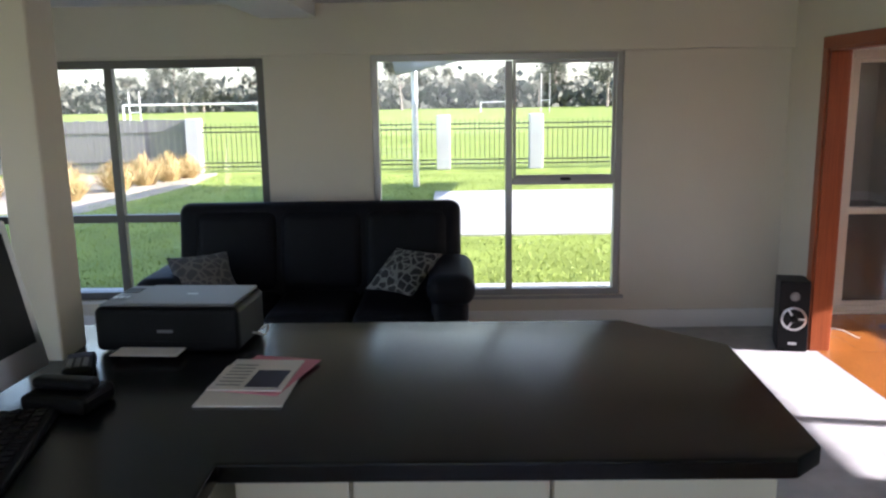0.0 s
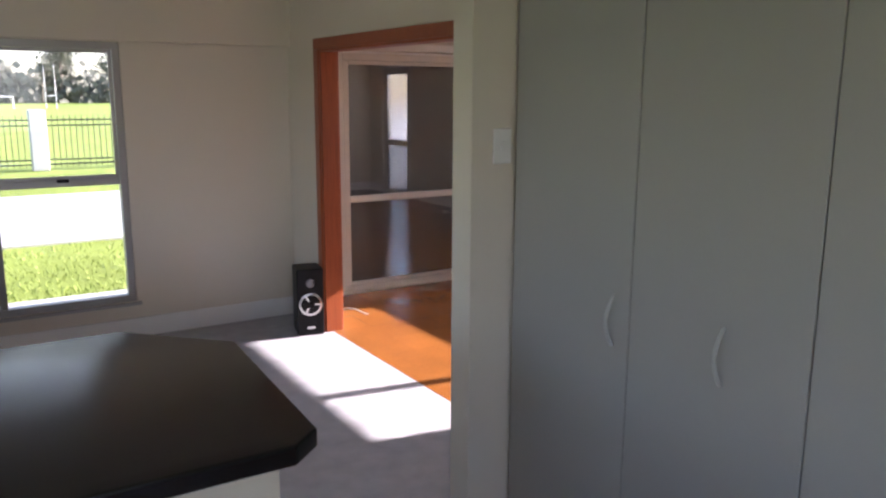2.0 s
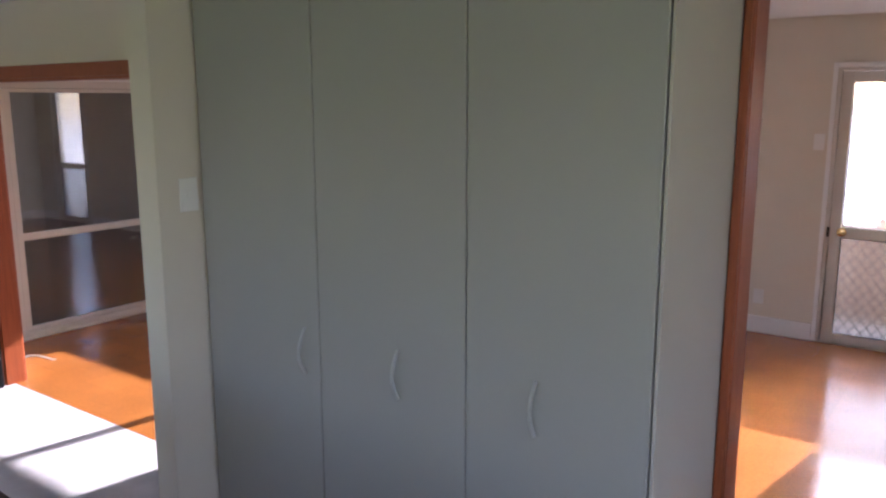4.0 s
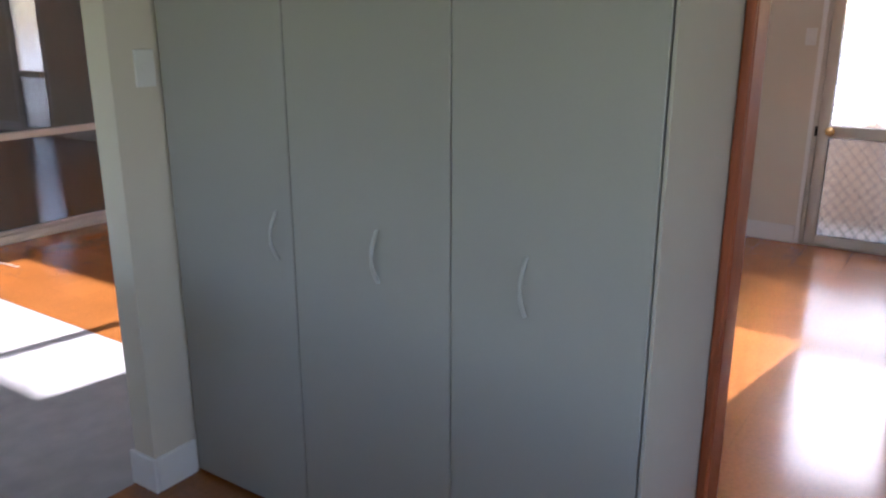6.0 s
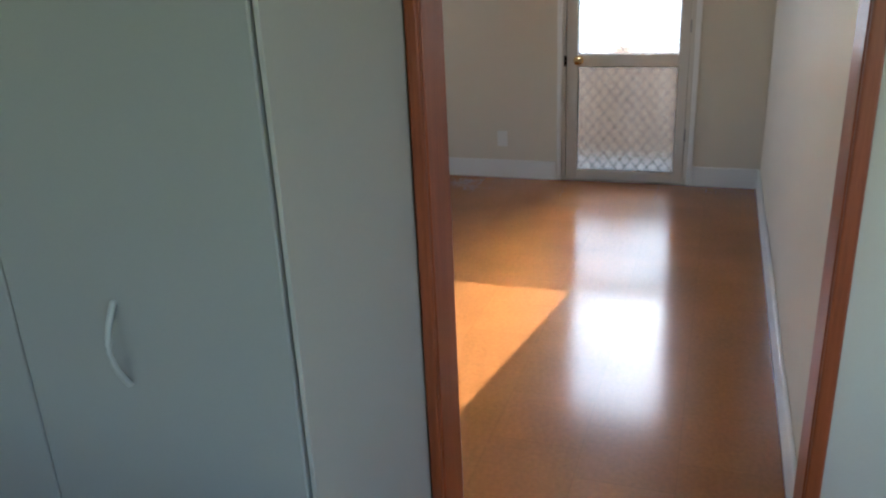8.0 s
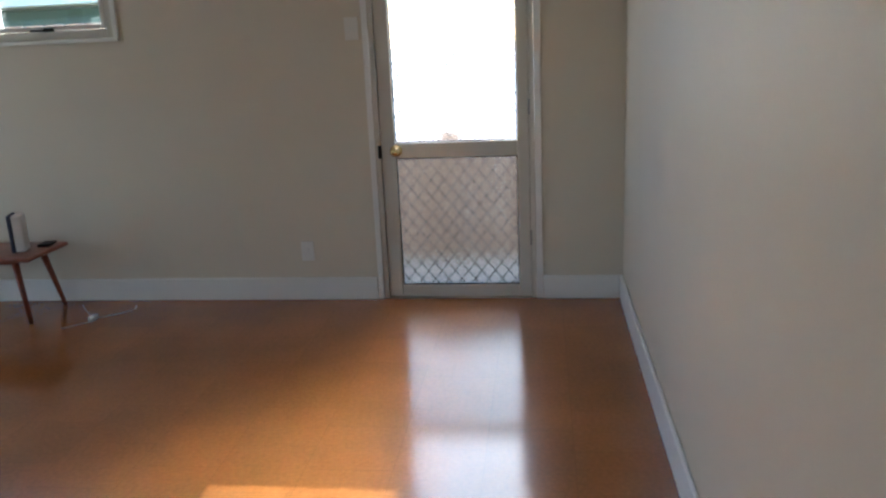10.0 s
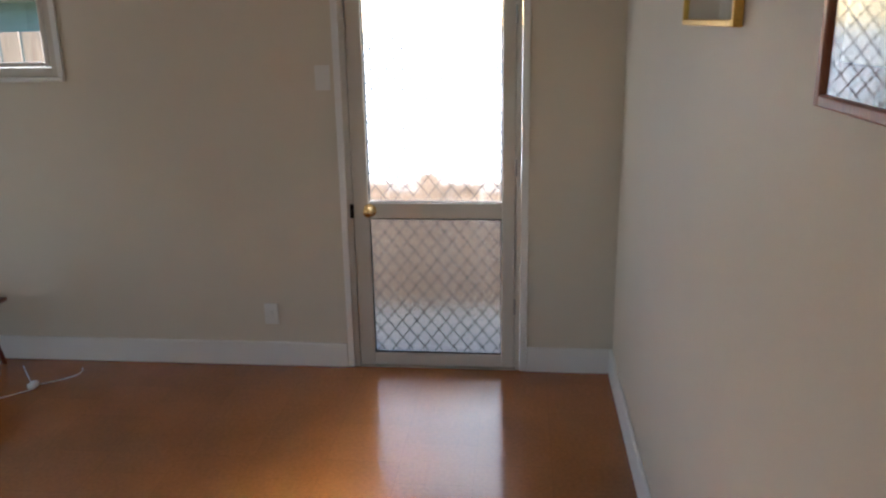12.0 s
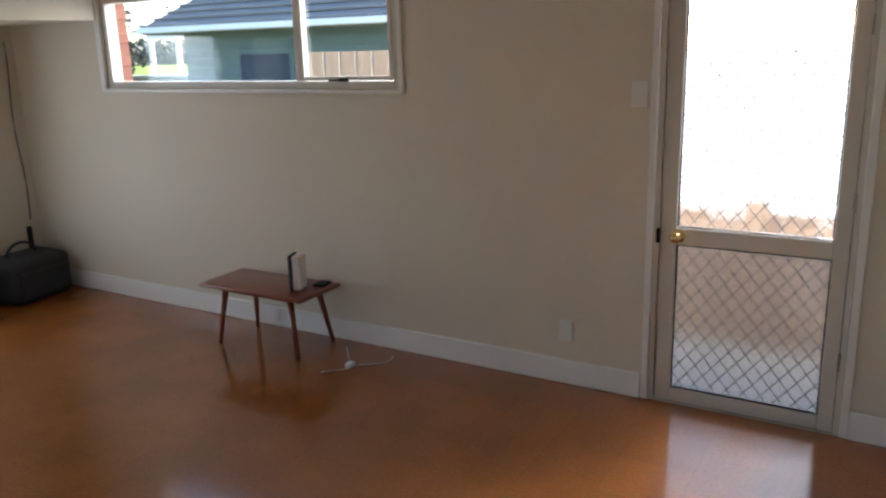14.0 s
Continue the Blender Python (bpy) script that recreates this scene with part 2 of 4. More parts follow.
# ---- structure ----
W1 = (-3.2, -0.962, 0.24, 1.907)
W2 = (-0.239, 1.469, 0.241, 1.915)
obj("wall_north", wall_bm("y", YN, YN + 0.16, XW, XE, -0.2, CT, [W1, W2]), wall_paint, "cream painted wall with two large windows", "wall", "structure")
obj("bulkhead", box((XW, YN - 0.05, 1.922), (XE, YN - 0.002, 2.5)), wall_paint, "cream painted bulkhead over the windows", "bulkhead", "structure")
# openings WW, KW and G2 are out of view, added for interior light
WW, KW, G2 = (-1.6, 3.6, 0.3, 2.05), (-2.4, 1.9, 0.95, 2.05), (4.55, 5.5, 0.004, 1.907)
obj("wall_west", wall_bm("x", XW - 0.12, XW, YK, YN + 0.16, -0.2, CT, [WW]), wall_paint, "cream painted wall closing the kitchen", "wall", "structure")
obj("wall_south", wall_bm("y", YK - 0.12, YK, XW - 0.12, XS + 0.14, -0.2, CT, [KW]), wall_paint, "cream painted wall behind the kitchen", "wall", "structure")
OP1, OP2 = (2.303, 4.932, -0.2, 1.895), (-0.273, 0.52, -0.2, 2.08)
obj("wall_between", wall_bm("x", XE, XE + 0.11, YK, YG + 0.16, -0.2, CT, [OP1, OP2, (0.53, 2.186, 0, 2.16)]), wall_paint, "cream painted wall with two timber-framed openings", "wall", "structure")
DOOR_E = (0.134, 0.98, 0.0, 1.985)
HW = (2.367, 4.76, 1.484, 2.08)
obj("wall_east", wall_bm("x", XS, XS + 0.14, YK, YG + 0.16, -0.2, CT, [DOOR_E, HW]), wall_paint, "cream painted wall with a glazed door and a high window", "wall", "structure")
obj("wall_cork_south", box((XE + 0.11, YS - 0.12, -0.2), (XS, YS, CT)), wall_paint, "cream painted wall hung with two pictures", "wall", "structure")
GD = (3.097, 4.42, 0.0, 1.907)
obj("wall_cork_north", wall_bm("y", YG, YG + 0.16, XE + 0.11, XS, -0.2, CT, [GD, (G2[0], G2[1], 0.0, G2[3])]), wall_paint, "cream painted wall with a tall glazed panel", "wall", "structure")
obj("bulkhead_cork", box((XE + 0.11, YG - 0.99, 1.93), (XS, YG - 0.002, CTC)), wall_paint, "deep cream painted bulkhead over the glazed panels", "bulkhead", "structure")
obj("wall_stub", box((1.896, 2.188, 0), (XE - 0.002, 2.300, CT)), wall_paint, "cream painted wall end beside the cupboard", "wall", "structure")
obj("floor_carpet", box((XW, 2.302, -0.2), (XE + 0.045, YN, 0)), carpet, "grey loop-pile carpet", "carpet", "structure")
obj("floor_kitchen", box((XW, YK, -0.2), (XE + 0.045, 2.302, -0.001)), cork, "polished orange-brown cork floor", "floor", "structure")
obj("floor_cork", box((XE + 0.045, YK, -0.2), (XS - 0.001, YG, 0.001)), cork, "polished orange-brown cork floor", "floor", "structure")
bm = bmesh.new()
vs = [bm.verts.new(p) for p in ((XW, YK, living_ceiling(YK)), (XE, YK, living_ceiling(YK)), (XE, YN, living_ceiling(YN)), (XW, YN, living_ceiling(YN)))]
top = [bm.verts.new((v.co.x, v.co.y, v.co.z + 0.12)) for v in vs]
bm.faces.new(vs[::-1]), bm.faces.new(top)
for i in range(4):
    bm.faces.new((vs[i], vs[(i + 1) % 4], top[(i + 1) % 4], top[i]))
obj("ceiling_living", bm, ceil_paint, "white painted sloping ceiling", "ceiling", "structure")
obj("ceiling_cork", box((XE + 0.11, YK, CTC), (XS, YG, CTC + 0.12)), ceil_paint, "white painted flat ceiling", "ceiling", "structure")
obj("roof_slab", box((XW - 0.4, YK - 0.4, 2.72), (XS + 0.3, YG + 0.3, 2.85)), roof_m, "plain grey roof over the rooms", "roof", "structure")
obj("ceiling_beam", box((-0.95, 2.5, 2.16), (-0.585, YN - 0.05, 2.5), 0.004), white_paint, "white painted ceiling beam", "beam", "structure")


def skirting(name, lo, hi):
    obj(name, box(lo, hi, 0.006, 2), white_paint, "white painted skirting board", "skirting", "structure")


SK = 0.132
skirting("baseboard_north", (XW, YN - 0.018, 0), (XE, YN - 0.001, SK))
skirting("baseboard_east_living", (XE - 0.018, 4.995, 0), (XE - 0.001, YN - 0.019, SK))
skirting("baseboard_stub_west", (1.879, 2.171, 0), (1.895, 2.312, SK))
skirting("baseboard_stub_south", (1.896, 2.171, 0), (2.060, 2.1875, SK))
skirting("baseboard_east_a", (XS - 0.018, 1.014, 0), (XS - 0.001, YG - 0.019, SK))
skirting("baseboard_east_b", (XS - 0.018, YS + 0.019, 0), (XS - 0.001, 0.098, SK))
skirting("baseboard_cork_south", (XE + 0.19, YS + 0.001, 0), (XS - 0.001, YS + 0.018, SK))
skirting("baseboard_cork_north", (4.47, YG - 0.018, 0), (XS - 0.019, YG - 0.001, SK))


# timber linings of the two openings
def lining(name, y0, y1, zh, south=True, w=0.07, rev=0.012):
    e = thing(name, XE, (y0 + y1) / 2, 0, "red-brown varnished timber door frame without a door", "door frame")
    yc, x1 = (y0 + y1) / 2, 0.11
    for nm, a, b in (("jamb", y1 - 0.025, y1 + 0.004), ("jamb", y0 - 0.004, y0 + 0.025)):
        part(nm, box((-0.004, a - yc, 0), (x1 + 0.004, b - yc, zh - 0.026), 0.002), rimu, e)
    part("head", box((-0.004, y0 - yc, zh - 0.025), (x1 + 0.004, y1 - yc, zh + 0.004), 0.002), rimu, e)
    for xs in ((-0.02, -0.005), (x1 + 0.005, x1 + 0.02)):
        part("architrave", box((xs[0], y1 - yc - rev, 0), (xs[1], y1 - yc + w - rev, zh - rev), 0.005, 2), rimu, e)
        if south:
            part("architrave", box((xs[0], y0 - yc - w + rev, 0), (xs[1], y0 - yc + rev, zh - rev), 0.005, 2), rimu, e)
        part("architrave", box((xs[0], y0 - yc - (w - rev if south else 0), zh - rev + 0.0005), (xs[1], y1 - yc + w - rev, zh + w - rev), 0.005, 2), rimu, e)


lining("door_frame", OP1[0], OP1[1], OP1[3], False)
lining("door_frame", OP2[0], OP2[1], OP2[3], True, 0.028, 0.023)


# ---- windows ----
def window(name, axis, at, u0, u1, z0, z1, uprights, rails, m, fw=0.045, depth=0.07, pane_m=None, label="", sill=True, inside=-1):
    """A framed window; uprights and rails are (place, from, to) inside it."""
    e = tagged(new(name), label, "window", "", "structure")

    def b(a0, a1, zz0, zz1, d0, d1):
        return box((a0, at + d0, zz0), (a1, at + d1, zz1), 0.003) if axis == "y" else box((at + d0, a0, zz0), (at + d1, a1, zz1), 0.003)

    d0, d1 = 0.02, 0.02 + depth
    if axis == "y" and inside < 0:
        d0, d1 = 0.015, 0.015 + depth
    for a0, a1, q0, q1 in ((u0, u0 + fw, z0, z1), (u1 - fw, u1, z0, z1), (u0 + fw, u1 - fw, z0, z0 + fw), (u0 + fw, u1 - fw, z1 - fw, z1)):
        part("window_frame", b(a0, a1, q0, q1, d0, d1), m, e)
    for u, q0, q1 in uprights:
        part("mullion", b(u - fw / 2, u + fw / 2, q0, q1, d0 + 0.004, d1 - 0.004), m, e)
    for z, a0, a1 in rails:
        part("rail", b(a0, a1, z - fw / 2, z + fw / 2, d0 + 0.006, d1 - 0.006), m, e)
    p = part("pane", b(u0 + 0.02, u1 - 0.02, z0 + 0.02, z1 - 0.02, d0 + 0.032, d0 + 0.036), pane_m or pane_clear, e)
    p.visible_shadow = False
    if sill:
        part("window_sill", b(u0 - 0.03, u1 + 0.03, z0 - 0.022, z0 - 0.001, -0.02, d0 + 0.02), m if sill == "metal" else white_paint, e)
    return e


def stay(parent, axis, x, y, z):
    """A small black window catch."""
    bm = bmesh.new()
    if axis == "y":
        add_box(bm, (x - 0.035, y - 0.018, z - 0.008), (x + 0.035, y, z + 0.012), 0.004)
        add_box(bm, (x - 0.035, y - 0.03, z - 0.004), (x - 0.008, y - 0.012, z + 0.006), 0.003)
    else:
        add_box(bm, (x - 0.018, y - 0.03, z - 0.008), (x, y + 0.03, z + 0.012), 0.004)
        add_box(bm, (x - 0.03, y + 0.01, z - 0.006), (x - 0.012, y + 0.10, z + 0.004), 0.003)
    part("catch", bm, black_plastic, parent, "black window catch")


w1 = window("window_1", "y", YN, *W1, [(-2.03, 0.3, 1.852), (-2.75, 0.3, 1.852)], [(0.823, -3.14, -2.06), (0.823, -2.0, -1.02)], alu_dark, 0.055, label="dark aluminium window with a low transom rail")
w2 = window("window_2", "y", YN, *W2, [(0.696, 0.286, 1.865)], [(1.048, 0.72, 1.42)], alu, 0.045, label="silver aluminium window with an opening sash", sill="metal")
stay(w2, "y", 1.085, YN + 0.02, 1.062)
# sash of the opening light
for a, b in (((0.722, YN + 0.012, 1.072), (0.744, YN + 0.03, 1.868)), ((1.398, YN + 0.012, 1.072), (1.42, YN + 0.03, 1.868)), ((0.745, YN + 0.012, 1.072), (1.397, YN + 0.03, 1.094)), ((0.745, YN + 0.012, 1.846), (1.397, YN + 0.03, 1.868))):
    part("sash", box(a, b, 0.003), alu, w2)
w3 = window("window_3", "x", XS, *HW, [(3.071, 1.53, 2.035)], [], cream_alu, 0.045, label="high aluminium window with an opening sash")
stay(w3, "x", XS + 0.02, 2.74, 1.535)
for a, b in (((XS + 0.01, 2.414, 1.532), (XS + 0.028, 2.436, 2.03)), ((XS + 0.01, 3.024, 1.532), (XS + 0.028, 3.046, 2.03)), ((XS + 0.01, 2.437, 1.532), (XS + 0.028, 3.023, 1.554))):
    part("sash", box(a, b, 0.003), cream_alu, w3)
for a, b in (((XS - 0.012, 4.761, 1.463), (XS - 0.001, 4.80, 2.08)), ((XS - 0.012, 2.335, 1.463), (XS - 0.001, 2.366, 2.08))):
    part("trim", box(a, b, 0.003), white_paint, w3)

# three unseen windows, added to fill the openings made for light
window("added_window_west", "x", XW - 0.11, *WW, [(1.0, 0.35, 2.0)], [], alu_dark, 0.05, label="unseen dark aluminium window added to light the kitchen from the west", sill=False)
window("added_window_kitchen", "y", YK - 0.11, *KW, [(-0.25, 1.0, 2.0)], [], alu, 0.05, label="unseen aluminium window added to light the kitchen from behind", sill=False)
window("added_window_panel", "y", YG, *G2, [], [(0.768, G2[0] + 0.05, G2[1] - 0.05)], cream_alu, 0.05, 0.06, label="unseen aluminium glazed panel with a mid rail, added to light the cork room", sill=False)
# tall glazed panel of the cork room
g = window("window_4", "y", YG, GD[0], GD[1], GD[2] + 0.004, GD[3], [], [(0.768, GD[0] + 0.1, GD[1] - 0.1)], cream_alu, 0.05, 0.06, glass("reflective_glass", shine=0.2), label="tall aluminium glazed panel with a mid rail", sill=False)
for a, b in (((GD[0] + 0.051, YG + 0.02, 0.06), (GD[0] + 0.1, YG + 0.055, 1.853)), ((GD[1] - 0.1, YG + 0.02, 0.06), (GD[1] - 0.051, YG + 0.055, 1.853)), ((GD[0] + 0.101, YG + 0.02, 0.06), (GD[1] - 0.101, YG + 0.055, 0.085)), ((GD[0] + 0.101, YG + 0.02, 1.825), (GD[1] - 0.101, YG + 0.055, 1.853))):
    part("panel_frame", box(a, b, 0.003), cream_alu, g)
part("track", box((GD[0] - 0.02, YG - 0.03, 0.002), (GD[1] + 0.02, YG - 0.002, 0.022), 0.004), cream_alu, g)
part("architrave", box((GD[0] - 0.045, YG - 0.014, 0.0), (GD[0] - 0.002, YG - 0.002, GD[3] + 0.02), 0.003), white_paint, g)
part("architrave", box((GD[0], YG - 0.014, GD[3] + 0.002), (GD[1] + 0.045, YG - 0.002, GD[3] + 0.02), 0.003), white_paint, g)
# made-up dark sheet that blocks the bright lawn so reflections show
bl = thing("dark_backing", 3.86, YG + 0.22, 0, "charcoal sheet added outside to keep the glass dark behind its reflections", "blind")
part("cloth", box((-0.61, -0.004, -0.1), (0.8, 0.004, 2.4)), backing_m, bl)
part("bottom_bar", cyl((-0.62, 0, -0.1), (0.81, 0, -0.1), 0.018), black_steel, bl)

# ---- glazed door with a security lattice ----
d = tagged(new("door_1"), "cream aluminium door with textured glass and a security lattice", "door", "", "structure")
y0, y1, zt = DOOR_E[0], DOOR_E[1], DOOR_E[3]
X0 = XS + 0.012
for a, b in (((XS - 0.012, y0 - 0.035, 0), (XS - 0.001, y0, zt + 0.035)), ((XS - 0.012, y1, 0), (XS - 0.001, y1 + 0.032, zt + 0.035)), ((XS - 0.012, y0, zt), (XS - 0.001, y1, zt + 0.035))):
    part("architrave", box(a, b, 0.003), white_paint, d)
for a, b in (((X0 - 0.01, y0 + 0.001, 0), (X0 + 0.08, y0 + 0.024, zt)), ((X0 - 0.01, y1 - 0.024, 0), (X0 + 0.08, y1 - 0.001, zt)), ((X0 - 0.01, y0 + 0.025, zt - 0.024), (X0 + 0.08, y1 - 0.025, zt - 0.001))):
    part("door_frame", box(a, b, 0.002), cream_alu, d)
ya, yb = y0 + 0.028, y1 - 0.028
for a, b in (((ya, 0.006), (0.225, zt - 0.028)), ((0.877, 0.006), (yb, zt - 0.028)), ((0.226, 0.006), (0.876, 0.074)), ((0.226, 0.787), (0.876, 0.867)), ((0.226, 1.885), (0.876, zt - 0.028))):
    part("stile", box((X0, a[0], a[1]), (X0 + 0.04, b[0], b[1]), 0.004), cream_alu, d)
for z0, z1 in ((0.075, 0.786), (0.868, 1.884)):
    p = part("pane", box((X0 + 0.018, 0.226, z0), (X0 + 0.022, 0.876, z1)), pane_dimmed if z1 < 0.8 else pane_obscure, d)
    p.visible_shadow = z1 < 0.8
    for a, b in (((0.226, z0), (0.232, z1)), ((0.870, z0), (0.876, z1)), ((0.233, z0), (0.869, z0 + 0.006)), ((0.233, z1 - 0.006), (0.869, z1))):
        part("gasket", box((X0 + 0.008, a[0], a[1]), (X0 + 0.017, b[0], b[1])), black_plastic, d)
bm = bmesh.new()
bmesh.ops.create_uvsphere(bm, u_segments=20, v_segments=12, radius=0.026, matrix=pose(X0 - 0.045, 0.872, 0.827) @ Matrix.Diagonal((0.8, 1, 1, 1)))
smooth(part("door_knob", bm, brass, d, "polished brass knob"))
smooth(part("rose", cyl((X0 - 0.008, 0.872, 0.827), (X0, 0.872, 0.827), 0.032, 0.034, 24), brass, d))
part("spindle", cyl((X0 - 0.03, 0.872, 0.827), (X0 - 0.005, 0.872, 0.827), 0.012), brass, d)
part("keeper", box((X0 - 0.014, y1 - 0.03, 0.79), (X0 - 0.002, y1 - 0.012, 0.86), 0.002), black_plastic, d)
for z in (0.3, 1.0, 1.7):
    part("hinge", cyl((X0 - 0.006, y0 + 0.026, z), (X0 - 0.006, y0 + 0.026, z + 0.08), 0.007), alu, d)
for a, b in (((ya - 0.02, 0.0), (ya + 0.012, zt - 0.025)), ((yb - 0.012, 0.0), (yb + 0.02, zt - 0.025)), ((ya + 0.013, zt - 0.045), (yb - 0.013, zt - 0.025)), ((ya + 0.013, 0.0), (yb - 0.013, 0.02))):
    part("door_stop", box((X0 + 0.041, a[0], a[1]), (X0 + 0.05, b[0], b[1])), cream_alu, d)
# diamond lattice outside the glass
bm = bmesh.new()
step = 0.075
for s in (1, -1):
    c = -3.0
    while c < 4.0:
        # line z = s*(y) + c clipped to the opening
        pts = []
        for y in (0.215, 0.885):
            pts.append((y, s * (y - 0.55) * 1.25 + c))
        (ya1, za1), (yb1, zb1) = pts
        lo, hi = 0.07, 1.90
        t0, t1 = 0.0, 1.0
        dz = zb1 - za1
        ta, tb = (lo - za1) / dz, (hi - za1) / dz
        t0, t1 = max(0, min(ta, tb)), min(1, max(ta, tb))
        if t1 - t0 > 0.02:
            pa = Vector((X0 + 0.055 + 0.003 * s, ya1 + (yb1 - ya1) * t0, za1 + dz * t0))
            pb = Vector((X0 + 0.055 + 0.003 * s, ya1 + (yb1 - ya1) * t1, za1 + dz * t1))
            m = Matrix.Translation((pa + pb) / 2) @ (pb - pa).to_track_quat("Z", "Y").to_matrix().to_4x4()
            bmesh.ops.create_cone(bm, cap_ends=False, segments=5, radius1=0.0025, radius2=0.0025, depth=(pb - pa).length, matrix=m)
        c += step * 1.25
part("security_lattice", bm, alu_dark, d, "dark grey metal diamond lattice")

# ---- built-in cupboard ----
XC = 2.062
cb = thing("built_in_cupboard", XC, 1.33, 0, "sage-grey painted cupboard with three tall flat doors", "cupboard")
part("body", wall_bm("x", 0.03, 0.6, -0.793, 0.85, 0.0, 2.15, []), door_paint, cb)
part("end_panel", box((0.006, -0.804, 0.0), (0.496, -0.796, 2.19)), end_lit_m, cb, "grey-cream end panel, paler to carry light from the cork room")
part("top_panel", box((0.012, -0.793, 2.156), (0.515, 0.855, 2.6)), wall_paint, cb, "cream painted panel over the doors")
part("kick", box((0.02, -0.79, 0.0), (0.0298, 0.845, 0.02)), black_plastic, cb)
for a, b, hy in ((0.300, 0.842, 0.361), (-0.259, 0.296, -0.023), (-0.791, -0.263, -0.482)):
    dr = part("door", box((0.0, a, 0.012), (0.02, b, 2.145), 0.002), door_paint, cb)
    pts = [(-0.004 - 0.028 * math.sin(math.pi * i / 12), hy + 0.0, 0.898 + 0.147 * i / 12) for i in range(13)]
    pts = [(0.002, hy, 0.898)] + pts + [(0.002, hy, 1.045)]
    smooth(part("handle", tube(pts, 0.0055), handle_lit_m, dr, "bow handle in door colour, lightened for its highlight"))


def plate(name, lo, hi, axis, label):
    """A wall plate with a rocker."""
    c = [(a + b) / 2 for a, b in zip(lo, hi)]
    e = thing(name, *c, label, "switch" if "switch" in name else "socket")
    h = [(b - a) / 2 for a, b in zip(lo, hi)]
    part("plate", box([-v for v in h], h, 0.003, 2), white_plastic, e)
    if axis == "y":
        part("rocker", box((-0.009, -h[1] - 0.004, -0.016), (0.009, -h[1] + 0.001, 0.016), 0.002), white_plastic, e)
    else:
        part("rocker", box((-h[0] - 0.004, -0.009, -0.016), (-h[0] + 0.001, 0.009, 0.016), 0.002), white_plastic, e)


plate("light_switch", (1.977, 2.179, 1.391), (2.049, 2.1875, 1.506), "y", "white light switch on the wall end")
plate("light_switch", (XS - 0.009, 1.03, 1.41), (XS - 0.0005, 1.102, 1.525), "x", "white light switch beside the glazed door")
plate("wall_socket", (XS - 0.009, 1.367, 0.228), (XS - 0.0005, 1.44, 0.34), "x", "white power socket above the skirting")

# ---- kitchen peninsula ----
CTR = [(-1.2, 2.63), (0.873, 2.616), (1.145, 2.337), (1.105, 1.63), (1.03, 1.566), (-0.19, 1.566), (-0.19, -0.9), (-1.2, -0.9)]
wt = thing("worktop", 0.3, 1.9, 0.838, "black laminate worktop with clipped corners", "worktop")
smooth(part("top", prism([(x - 0.3, y - 1.9) for x, y in CTR], 0, 0.048, 0.007, 3), laminate, wt))
part("edge_strip", box((-0.485, -0.3372, 0.006), (0.728, -0.3335, 0.042), 0.001), laminate, wt, "dark laminate edge strip")
for x0, x1 in ((-0.165, 0.086), (0.090, 0.518), (0.522, 1.003)):
    u = thing("base_cabinet", (x0 + x1) / 2, 1.597, 0, "cream laminate base cabinet under a black worktop", "cabinet", group="cabinets under the worktop")
    w = (x1 - x0) / 2
    part("body", box((-w, 0.02, 0.1), (w, 0.9, 0.8375)), cream_lam, u)
    part("door", box((-w + 0.002, 0.0, 0.11), (w - 0.002, 0.019, 0.826), 0.002), cream_lam, u)
    part("kick", box((-w, 0.06, 0.0), (w, 0.5, 0.0995)), black_plastic, u)
u = thing("base_cabinet", -0.66, 0.6, 0, "cream laminate base cabinet under a black worktop", "cabinet", group="cabinets under the worktop")
part("body", box((-0.49, -1.4, 0.1), (0.43, 1.98, 0.8375)), cream_lam, u)
part("kick", box((-0.47, -1.35, 0.0), (0.39, 1.9, 0.0995)), black_plastic, u)
for i in range(4):
    part("door", box((0.431, -1.38 + i * 0.52, 0.11), (0.448, -0.865 + i * 0.52, 0.826), 0.002), cream_lam, u)
obj("column", box((-0.958, 2.241, 0.8865), (-0.842, 2.395, 2.38), 0.004), wall_paint, "cream painted square column rising from the worktop", "column", "structure")

# ---- printer ----
pr = thing("printer", -0.55, 2.44, 0.8875, "black inkjet printer with a grey lid on the worktop", "printer", rz=-3)
pr.scale = (1.09, 1.05, 1.0)
part("body", box((-0.205, -0.125, 0.0), (0.205, 0.135, 0.138), 0.018, 3), black_plastic, pr)
part("lid", box((-0.125, -0.11, 0.1385), (0.192, 0.122, 0.149), 0.005, 3), grey_plastic, pr, "grey scanner lid")
part("control_panel", box((-0.192, -0.11, 0.1385), (-0.127, 0.122, 0.1455), 0.004, 3), grey_plastic, pr, "grey control panel")
part("display", box((-0.185, 0.03, 0.1457), (-0.14, 0.085, 0.147)), black_plastic, pr)
for i in range(3):
    part("button", box((-0.185 + i * 0.017, -0.04, 0.1457), (-0.174 + i * 0.017, -0.02, 0.148), 0.001), silver, pr)
part("badge", box((-0.025, -0.1262, 0.062), (0.02, -0.1252, 0.071)), grey_plastic, pr)
part("emblem", box((0.02, 0.0, 0.1492), (0.05, 0.01, 0.1498)), silver, pr)
part("output_slot", box((-0.16, -0.1262, 0.018), (0.13, -0.1252, 0.035)), black_plastic, pr)
part("paper_sheet", box((-0.13, -0.20, 0.014), (0.055, -0.12, 0.016)), paper, pr, "white sheet in the output tray")
smooth(part("power_cord", tube([(0.2 + 0.035 * math.sin(a * 0.35), 0.05 + 0.05 * math.cos(a * 0.35), 0.004 + 0.02 * abs(math.sin(a * 0.55))) for a in range(16)], 0.003), white_plastic, pr, "pale coiled cord"))

